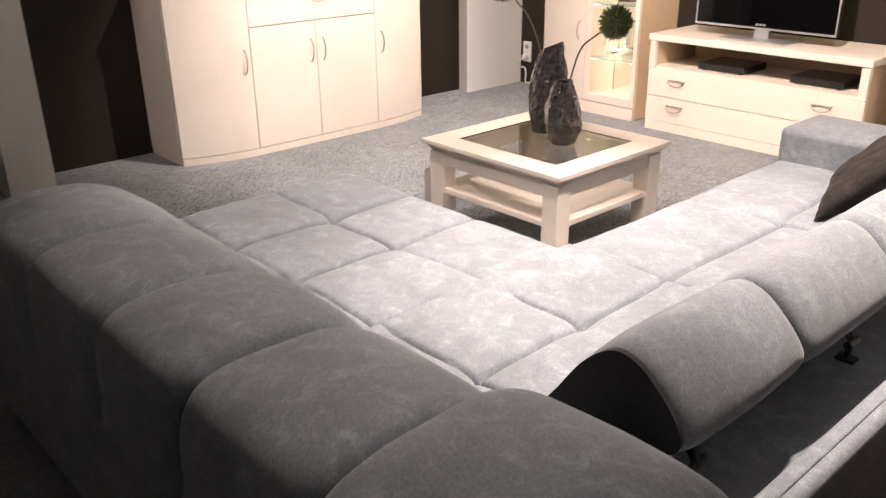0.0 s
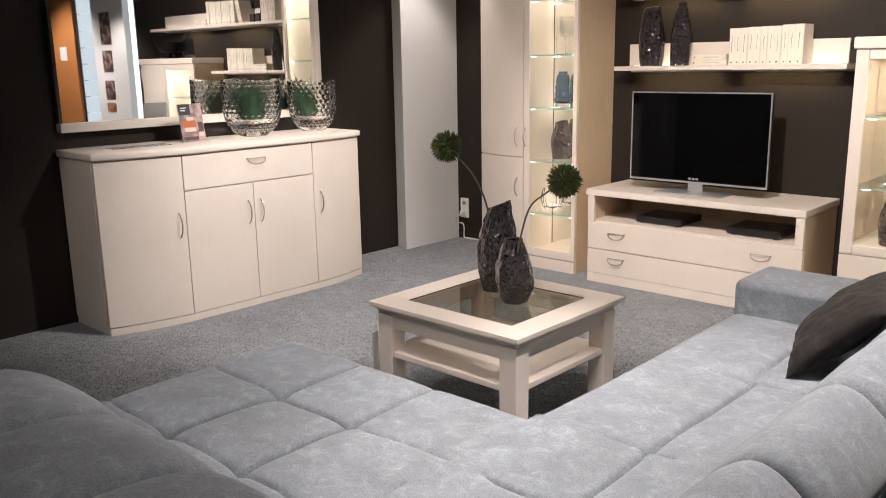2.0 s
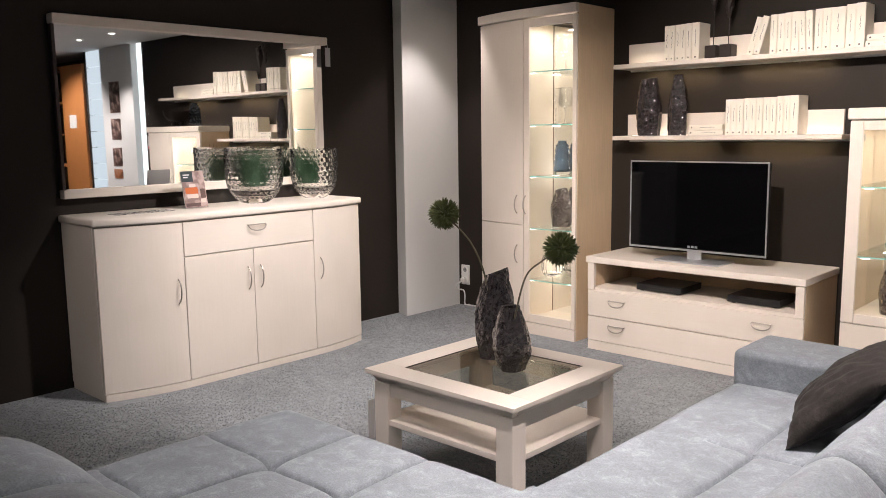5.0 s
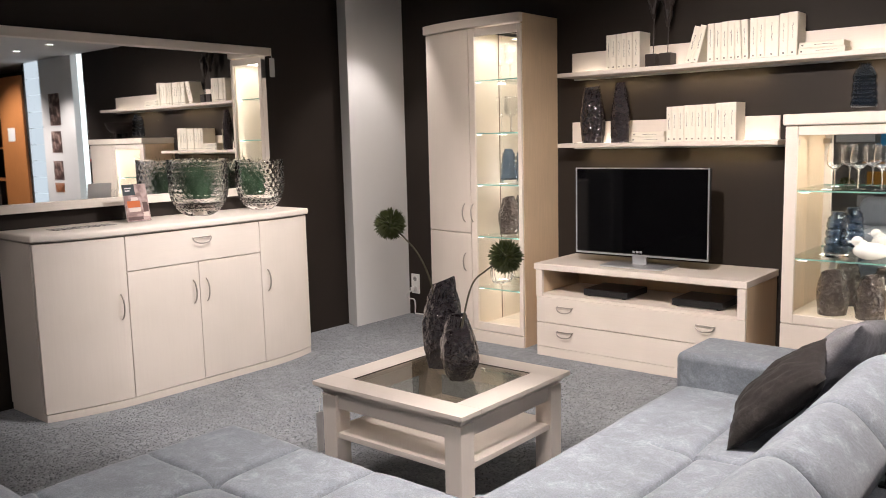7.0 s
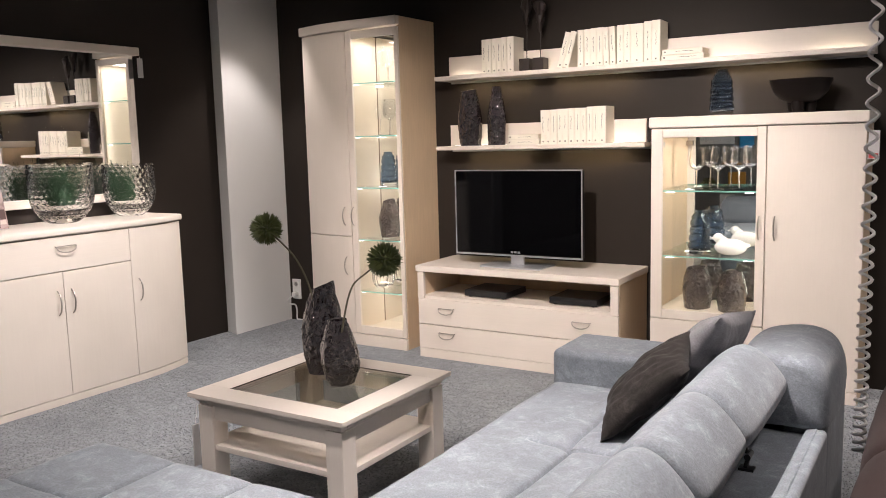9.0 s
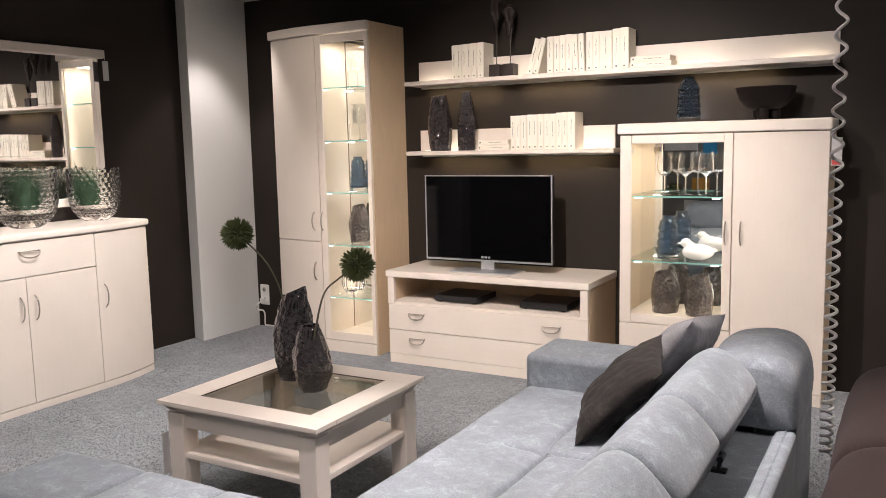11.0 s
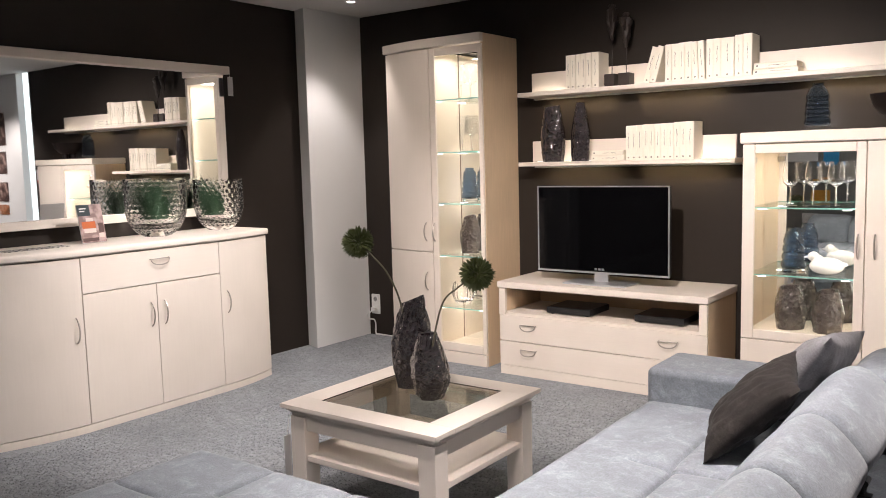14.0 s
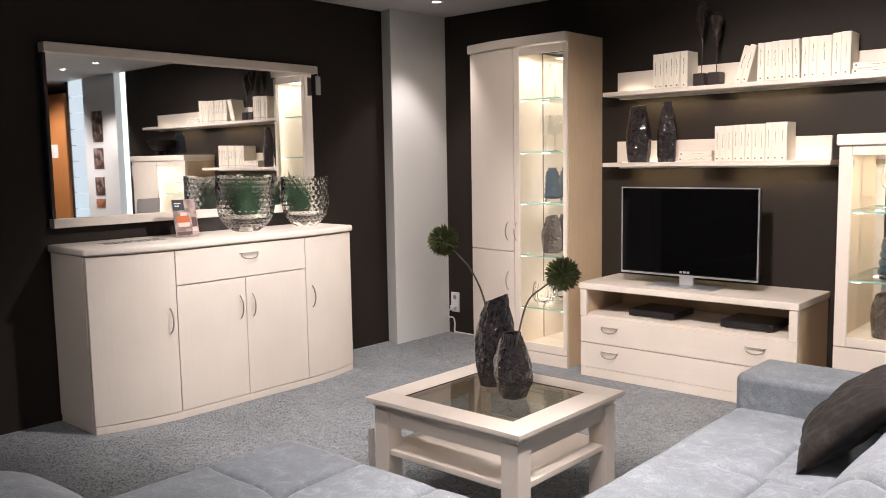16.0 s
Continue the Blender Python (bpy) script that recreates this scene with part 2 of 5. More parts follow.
nap = ramp(m, noise_tex(m, at, 24, 4, 0.6), "Fac", [(0.34, (0.86, 0.86, 0.87)), (0.66, (1.12, 1.12, 1.12))])
both = mix(m, wear, "Color", nap, "Color", 1.0)
to_base(m, mix(m, fleck, "Color", both, 2, 1.0), 2)


def glow(name, color, strength):
    g = material(name, (0, 0, 0), 0.5)
    bsdf(g).inputs["Emission Color"].default_value = (*color, 1)
    bsdf(g).inputs["Emission Strength"].default_value = strength
    return g


LAMP_GLOW = glow("lamp_glow", (1.0, 0.95, 0.88), 14)
CLIP_GLOW = glow("clip_glow", (1.0, 0.97, 0.92), 4.5)
LED_GLOW = glow("led_glow", (1.0, 0.92, 0.78), 1.6)
STRIP_GLOW = glow("strip_glow", (0.93, 1.0, 1.0), 1.5)
BLOCK_GLOW = glow("glass_block_glow", (0.80, 0.92, 1.0), 0.75)

# ---- building helpers ----
ORIGIN = {}


def thing(name, base, label, category, group="", kind=""):
    ob = new(name)
    ob.location = base
    ob.empty_display_size = 0.1
    ORIGIN[ob] = Vector(base)
    return tagged(ob, label, category, group, kind)


def finish(bm, name, mat, smooth):
    bmesh.ops.recalc_face_normals(bm, faces=bm.faces)
    me = bpy.data.meshes.new(name)
    bm.to_mesh(me)
    bm.free()
    me.materials.append(mat)
    if smooth:
        me.polygons.foreach_set("use_smooth", [True] * len(me.polygons))
        me.set_sharp_from_angle(angle=radians(smooth))
    return me


def even_shading(ob):
    """Keep broad faces flat beside their small rounded edges."""
    if 6 < len(ob.data.polygons) < 600:
        w = ob.modifiers.new("even_shading", "WEIGHTED_NORMAL")
        w.keep_sharp = True
        w.weight = 100
    return ob


def part(name, bm, mat, parent, label="", smooth=38, shadow=True):
    """One mesh under a thing or a part; its points are given in the room's own metres."""
    o = ORIGIN[parent]
    bmesh.ops.translate(bm, verts=bm.verts, vec=-o)
    ob = even_shading(new(name, finish(bm, name, mat, smooth)))
    ob.parent = parent
    ORIGIN[ob] = o
    ob.visible_shadow = shadow
    return tagged(ob, label)


def solo(name, bm, mat, label, category="", group="", kind="", smooth=38, base=None):
    """A thing of one mesh."""
    if base is None:
        base = Vector((0, 0, 0))
    base = Vector(base)
    bmesh.ops.translate(bm, verts=bm.verts, vec=-base)
    ob = even_shading(new(name, finish(bm, name, mat, smooth)))
    ob.location = base
    ORIGIN[ob] = base
    return tagged(ob, label, category, group, kind)


def box(x0, y0, z0, x1, y1, z1, bevel=0.0, seg=2, bm=None):
    t = bmesh.new()
    bmesh.ops.create_cube(t, size=1)
    for v in t.verts:
        v.co = ((x0 + x1) / 2 + v.co.x * (x1 - x0), (y0 + y1) / 2 + v.co.y * (y1 - y0), (z0 + z1) / 2 + v.co.z * (z1 - z0))
    if bevel:
        bmesh.ops.bevel(t, geom=t.edges[:], offset=bevel, segments=seg, profile=0.5, affect="EDGES")
    return merge(bm, t)


def merge(bm, t):
    if bm is None:
        return t
    me = bpy.data.meshes.new("tmp")
    t.to_mesh(me)
    t.free()
    bm.from_mesh(me)
    bpy.data.meshes.remove(me)
    return bm


def prism(pts, axis, a, b, bevel=0.0, seg=2, bm=None):
    """A polygon drawn across the axis, drawn out from a to b. Points: (y, z), (x, z) or (x, y) for axis x, y or z."""
    t = bmesh.new()

    def at3(p, s):
        return {"x": (s, p[0], p[1]), "y": (p[0], s, p[1]), "z": (p[0], p[1], s)}[axis]

    lo = [t.verts.new(at3(p, a)) for p in pts]
    hi = [t.verts.new(at3(p, b)) for p in pts]
    t.faces.new(lo)
    t.faces.new(hi[::-1])
    for i in range(len(pts)):
        j = (i + 1) % len(pts)
        t.faces.new((lo[i], lo[j], hi[j], hi[i]))
    bmesh.ops.recalc_face_normals(t, faces=t.faces)
    if bevel:
        bmesh.ops.bevel(t, geom=t.edges[:], offset=bevel, segments=seg, profile=0.5, affect="EDGES", clamp_overlap=True)
    return merge(bm, t)


def tube(pts, r, n=8, bm=None, cap=True):
    """A round bar along points; r is a radius or a list of radii."""
    t = bmesh.new()
    pts = [Vector(p) for p in pts]
    rs = r if isinstance(r, (list, tuple)) else [r] * len(pts)
    side = None
    rings = []
    for i, p in enumerate(pts):
        d = (pts[min(i + 1, len(pts) - 1)] - pts[max(i - 1, 0)]).normalized()
        if side is None:
            side = d.orthogonal().normalized()
        side = (side - d * side.dot(d)).normalized()
        up = d.cross(side)
        rings.append([t.verts.new(p + rs[i] * (math.cos(k * math.tau / n) * side + math.sin(k * math.tau / n) * up)) for k in range(n)])
    for a, b in zip(rings, rings[1:]):
        for k in range(n):
            t.faces.new((a[k], a[(k + 1) % n], b[(k + 1) % n], b[k]))
    if cap:
        t.faces.new(rings[0][::-1])
        t.faces.new(rings[-1])
    return merge(bm, t)


def lathe(profile, center, n=40, bm=None, shape=None):
    """A body turned round a vertical line; profile rows of (radius, height). shape(angle, z, r) may change the radius."""
    t = bmesh.new()
    cx, cy, cz = center
    rings = []
    for r, z in profile:
        if r < 1e-5:
            rings.append([t.verts.new((cx, cy, cz + z))])
            continue
        ring = []
        for k in range(n):
            a = k * math.tau / n
            rr = shape(a, z, r) if shape else r
            ring.append(t.verts.new((cx + rr * math.cos(a), cy + rr * math.sin(a), cz + z)))
        rings.append(ring)
    for a, b in zip(rings, rings[1:]):
        for k in range(n):
            j = (k + 1) % n
            if len(a) == 1 and len(b) == 1:
                continue
            if len(a) == 1:
                t.faces.new((a[0], b[j], b[k]))
            elif len(b) == 1:
                t.faces.new((a[k], a[j], b[0]))
            else:
                t.faces.new((a[k], a[j], b[j], b[k]))
    return merge(bm, t)


# ---- structure ----
PILASTER = prism([(0.0, -0.532), (0.140, -0.583), (0.140, 0.0), (0.0, 0.0)], "z", 0.0, CEIL, 0.003)
solo("floor", box(-0.15, -8.6, -0.06, 9.0, 0.6, 0.0), CARPET, "grey short-pile carpet, mottled and slightly worn", "carpet", kind="structure", smooth=0)
solo("ceiling", box(-0.15, -8.6, CEIL, 9.0, 0.6, CEIL + 0.1), CEILING, "off-white plastered ceiling with recessed spotlights", "ceiling", kind="structure", smooth=0)
solo("wall_west", box(-0.15, -8.6, 0.0, 0.0, 0.0, CEIL), WALL, "dark brown painted wall behind the sideboard", "wall", kind="structure", smooth=0)
solo("wall_north", box(-0.15, 0.0, 0.0, 4.80, 0.15, CEIL), WALL, "dark brown painted wall behind the wall unit", "wall", kind="structure", smooth=0)
solo("wall_south", box(-0.15, -8.75, 0.0, 9.0, -8.6, CEIL), GREY_WALL, "plain grey painted wall", "wall", kind="structure", smooth=0)
solo("wall_east", box(9.0, -8.75, 0.0, 9.15, 0.6, CEIL), WALL, "plain dark brown wall", "wall", kind="structure", smooth=0)
solo("wall_north_far", box(4.80, 0.45, 0.0, 9.0, 0.6, CEIL), WALL, "dark wall far along the showroom", "wall", kind="structure", smooth=0)
solo("pillar_1", PILASTER, WHITE, "white painted pilaster in the room corner", "pillar", kind="structure")
solo("pillar_2", box(0.0, -3.83, 0.0, 0.315, -3.61, CEIL, 0.004), WHITE, "white painted pilaster on the dark wall", "pillar", kind="structure")
solo("pillar_3", box(5.03, -0.02, 0.0, 5.83, 0.45, CEIL, 0.004), WHITE, "white column hung with small posters", "pillar", kind="structure")


def downlight(x, y):
    t = thing("ceiling_spotlight", (x, y, CEIL), "small round recessed ceiling spotlight, lit", "spotlight", "ceiling spotlights")
    part("trim_ring", lathe([(0.030, -0.004), (0.042, -0.006), (0.046, -0.001), (0.046, 0.0)], (x, y, CEIL), 24), PLASTIC, t)
    part("lens", lathe([(0.0, -0.0025), (0.029, -0.0025), (0.029, 0.0)], (x, y, CEIL), 24), LAMP_GLOW, t, "glowing lens", shadow=False)


# a fixture for every spot, the added unseen ones too
for (sx, sy), *_ in SPOTS + FILL_SPOTS:
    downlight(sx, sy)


# ---- furniture: shared pieces ----
def bow_handle(parent, x, y, z, length, out, name="handle"):
    """A slim vertical bow handle; out is the way that it stands off the door."""
    o = Vector(out)
    pts = [Vector((x, y, z + length * (u - 0.5))) + o * (0.002 + 0.030 * math.sin(math.pi * min(1, max(0, u))) ** 0.6) for u in [i / 14 for i in range(15)]]
    rs = [0.0032 + 0.0012 * math.sin(math.pi * i / 14) for i in range(15)]
    part(name, tube(pts, rs, 8), NICKEL, parent, "brushed nickel bow handle")


def moon_handle(parent, c, along, out, w=0.105, name="handle"):
    """A drawer pull shaped like a half moon: a straight bar above, a hanging bow below."""
    c, a, o = Vector(c), Vector(along), Vector(out)
    up = Vector((0, 0, 1))
    bm = tube([c - a * w / 2, c - a * w / 2 + o * 0.012, c + a * w / 2 + o * 0.012, c + a * w / 2], 0.0028, 8)
    pts = [c + o * (0.012 + 0.012 * math.sin(math.pi * u)) + a * (w / 2 * -math.cos(math.pi * u)) - up * (0.033 * math.sin(math.pi * u) ** 0.8) for u in [i / 16 for i in range(17)]]
    tube(pts, 0.0032, 8, bm)
    part(name, bm, NICKEL, parent, "brushed nickel half-moon pull")


# ---- sideboard on the west wall ----
def sideboard():
    t = thing("sideboard", (0.2, -2.1, 0.0), "cream bow-fronted wooden sideboard with four doors and a drawer", "sideboard")
    Y0, Y1, YA, YB, XF = -2.971, -1.266, -2.543, -1.690, 0.490

    def fx(y, lift=0.0):
        d, e = max(YA - y, 0) / (YA - Y0), max(y - YB, 0) / (Y1 - YB)
        return XF + lift - 0.096 * d**1.6 - 0.072 * e**2.1

    def curve(y0, y1, lift, n=14):
        return [(fx(y0 + (y1 - y0) * i / (n - 1), lift), y0 + (y1 - y0) * i / (n - 1)) for i in range(n)]

    def panel(y0, y1, z0, z1, thick=0.021, lift=0.0, bevel=0.0025):
        return prism(curve(y0, y1, lift) + curve(y1, y0, lift - thick), "z", z0, z1, bevel)

    part("carcass", prism([(0.012, Y0), (0.012, Y1)] + curve(Y1, Y0, -0.024, 30), "z", 0.04, 0.897, 0.002), CREAM, t)
    part("plinth", prism([(0.012, Y0 + 0.004), (0.012, Y1 - 0.004)] + curve(Y1 - 0.004, Y0 + 0.004, -0.001, 30), "z", 0.0, 0.039, 0.003), CREAM_Y, t)
    top = [(0.005, Y0 - 0.012), (0.005, Y1 + 0.012)] + [(x, y) for x, y in curve(Y1, Y0, 0.016, 30)]
    top[2] = (top[2][0], Y1 + 0.012)
    top[-1] = (top[-1][0], Y0 - 0.012)
    part("top_board", prism(top, "z", 0.898, 0.936, 0.011, 3), CREAM_Y, t)
    doors = []
    for y0, y1, z1 in ((Y0 + 0.002, YA - 0.002, 0.893), (YA + 0.002, (YA + YB) / 2 - 0.0015, 0.706), ((YA + YB) / 2 + 0.0015, YB - 0.002, 0.706), (YB + 0.002, Y1 - 0.002, 0.893)):
        doors.append(part("door", panel(y0, y1, 0.043, z1), CREAM, t))
    drawer = part("drawer_front", panel(YA + 0.002, YB - 0.002, 0.711, 0.893), CREAM_Y, t)
    for d, y, z in ((doors[0], YA - 0.042, 0.532), (doors[1], -2.157, 0.545), (doors[2], -2.075, 0.545), (doors[3], YB + 0.045, 0.535)):
        bow_handle(d, fx(y), y, z, 0.13, (1, 0, 0))
    moon_handle(drawer, (XF, -2.090, 0.842), (0, 1, 0), (1, 0, 0), 0.115)
    return t


sideboard()


# ---- wall mirror ----
def wall_mirror():
    t = thing("wall_mirror", (0.02, -2.08, 1.02), "wide wall mirror with cream wooden top and bottom rails", "mirror")
    part("backing", box(0.002, -2.945, 1.03, 0.030, -1.215, 1.945, 0.001), WALL, t)
    part("mirror_glass", box(0.030, -2.940, 1.066, 0.036, -1.222, 1.915), MIRROR, t, smooth=0)
    part("top_rail", box(0.002, -2.962, 1.912, 0.075, -1.195, 1.962, 0.006), CREAM_Y, t)
    part("bottom_rail", box(0.002, -2.962, 1.020, 0.060, -1.20, 1.068, 0.006), CREAM_Y, t)
    part("side_edge", box(0.002, -2.958, 1.068, 0.040, -2.940, 1.912, 0.002), BLOCK, t, "dark side edge")


wall_mirror()


# ---- tall display cabinet ----
def tall_cabinet():
    t = thing("display_cabinet", (1.09, -0.2, 0.0), "tall cream cabinet with bowed doors and a lit glass door", "cabinet")
    X0, XM, X1, YF, YL = 0.672, 1.092, 1.502, -0.425, -0.352

    def fy(x, lift=0.0):
        d = max(XM - x, 0) / (XM - X0)
        return YF - lift + (YF - YL) * -1 * d**1.8

    def curve(x0, x1, lift, n=16):
        return [(x0 + (x1 - x0) * i / (n - 1), fy(x0 + (x1 - x0) * i / (n - 1), lift)) for i in range(n)]

    part("side_panel", box(X1 - 0.02, YF + 0.022, 0.0, X1, -0.004, 2.104, 0.001), MAPLE, t, "maple side panel")
    part("side_panel", box(X0, YL + 0.022, 0.0, X0 + 0.02, -0.004, 2.045, 0.001), MAPLE, t)
    part("partition", box(XM - 0.01, YF + 0.025, 0.08, XM + 0.01, -0.012, 2.03, 0.001), INNER, t, "pale maple lining")
    part("back_mirror", box(XM + 0.016, -0.106, 0.10, X1 - 0.0205, -0.100, 2.03), MIRROR, t, "mirrored back panel", smooth=0)
    # a thin brown box draws the dark line where partition meets mirror
    part("corner_line", box(XM + 0.0105, -0.109, 0.101, XM + 0.0140, -0.099, 2.03), CORNER, t, "thin brown line along the corner")
    part("lining", box(X1 - 0.0235, YF + 0.03, 0.10, X1 - 0.0205, -0.11, 2.03), INNER, t, "pale maple lining")
    part("rear_panel", box(X0 + 0.02, -0.0075, 0.03, X1 - 0.02, -0.002, 2.04), BLOCK, t)
    part("floor_panel", box(XM + 0.011, YF + 0.025, 0.078, X1 - 0.021, -0.015, 0.0995, 0.001), INNER, t)
    part("inner_body", box(X0 + 0.021, YL + 0.026, 0.08, XM - 0.012, -0.014, 2.03), CREAM, t)
    part("plinth", prism(curve(X0 + 0.001, X1 - 0.001, 0.0) + [(X1 - 0.001, YF + 0.02), (XM, YF + 0.02), (X0 + 0.001, YL + 0.02)], "z", 0.0, 0.074, 0.002), CREAM_X, t)
    part("cornice", prism(curve(X0 - 0.012, X1 + 0.003, 0.02, 24) + [(X1 + 0.003, YF + 0.021), (X1 - 0.0205, YF + 0.021), (X1 - 0.0205, -0.002), (X0 - 0.012, -0.002)], "z", 2.049, 2.105, 0.006, 3), CREAM_X, t)

    def panel(x0, x1, z0, z1):
        return prism(curve(x0, x1, 0.0) + curve(x1, x0, -0.021), "z", z0, z1, 0.0025)

    up = part("door", panel(X0 + 0.001, XM - 0.002, 0.728, 2.042), CREAM, t)
    low = part("door", panel(X0 + 0.001, XM - 0.002, 0.079, 0.723), CREAM, t)
    bow_handle(up, XM - 0.05, fy(XM - 0.05), 0.86, 0.12, (0, -1, 0))
    bow_handle(low, XM - 0.05, fy(XM - 0.05), 0.53, 0.12, (0, -1, 0))
    ga, gb, z0, z1 = XM + 0.046, X1 - 0.030, 0.135, 1.99
    door = part("glass_door", box(ga - 0.012, YF + 0.008, z0 - 0.012, gb + 0.012, YF + 0.012, z1 + 0.012), GLASS, t, "clear glass pane", shadow=False, smooth=0)
    part("stile", box(XM + 0.002, YF, 0.079, ga, YF + 0.021, 2.042, 0.006), CREAM, door)
    part("stile", box(gb, YF, 0.079, X1 - 0.001, YF + 0.021, 2.042, 0.006), CREAM, door)
    part("rail", box(ga, YF + 0.001, 0.079, gb, YF + 0.020, z0, 0.005), CREAM_X, door)
    part("rail", box(ga, YF + 0.001, z1, gb, YF + 0.020, 2.042, 0.005), CREAM_X, door)
    bow_handle(door, XM + 0.022, YF, 0.86, 0.12, (0, -1, 0))
    for z in (0.36, 0.705, 1.047, 1.38, 1.717):
        s = part("glass_shelf", box(XM + 0.0165, YF + 0.042, z - 0.008, X1 - 0.0245, -0.114, z), GLASS_GREEN, t, "glass shelf with a green edge", shadow=False, smooth=0)
        part("front_edge", box(XM + 0.0165, YF + 0.040, z - 0.008, X1 - 0.0245, YF + 0.042, z), GLASS_EDGE, s, "pale green polished edge")
        for xx, yy in ((XM + 0.034, YF + 0.06), (XM + 0.034, -0.125), (X1 - 0.04, YF + 0.06)):
            part("clip_light", box(xx - 0.016, yy - 0.006, z - 0.014, xx + 0.016, yy + 0.006, z - 0.009, 0.001), CLIP_GLOW, s, "small lit shelf clip", shadow=False)


tall_cabinet()


# ---- TV lowboard ----
def tv_bench():
    t = thing("tv_lowboard", (2.29, -0.25, 0.0), "cream wooden TV lowboard with an open bay and two wide drawers", "lowboard")
    X0, X1, YF, YB = 1.645, 2.940, -0.492, -0.012
    part("side_panel", box(X0, YF + 0.02, 0.0, X0 + 0.022, YB, 0.54, 0.001), MAPLE, t)
    part("side_panel", box(X1 - 0.022, YF + 0.02, 0.0, X1, YB, 0.54, 0.001), MAPLE, t, "maple side panel")
    part("back_panel", box(X0 + 0.022, YB - 0.012, 0.05, X1 - 0.022, YB, 0.54), MAPLE_X, t)
    part("bay_floor", box(X0 + 0.022, YF + 0.006, 0.365, X1 - 0.022, YB - 0.012, 0.388, 0.001), CREAM_X, t)
    part("drawer_box", box(X0 + 0.024, YF + 0.024, 0.06, X1 - 0.024, YB - 0.014, 0.355), CREAM_X, t)
    part("plinth", box(X0 + 0.001, YF + 0.001, 0.0, X1 - 0.001, YF + 0.019, 0.057, 0.002), CREAM_X, t)
    part("top_board", box(X0 - 0.008, YF - 0.016, 0.540, X1 + 0.008, YB + 0.004, 0.580, 0.006, 3), CREAM_X, t)
    for xa in (X0, X1 - 0.046):
        part("corner_post", box(xa, YF - 0.008, 0.372, xa + 0.046, YF + 0.019, 0.539, 0.006), CREAM, t)
    for z0, z1, pulls in ((0.214, 0.370, (1.85, 2.727)), (0.060, 0.209, (1.85, 2.727))):
        d = part("drawer_front", box(X0 + 0.001, YF - 0.002, z0, X1 - 0.001, YF + 0.019, z1, 0.0025), CREAM_X, t)
        for px in pulls:
            moon_handle(d, (px, YF - 0.002, z0 + 0.105), (1, 0, 0), (0, -1, 0), 0.105)


tv_bench()


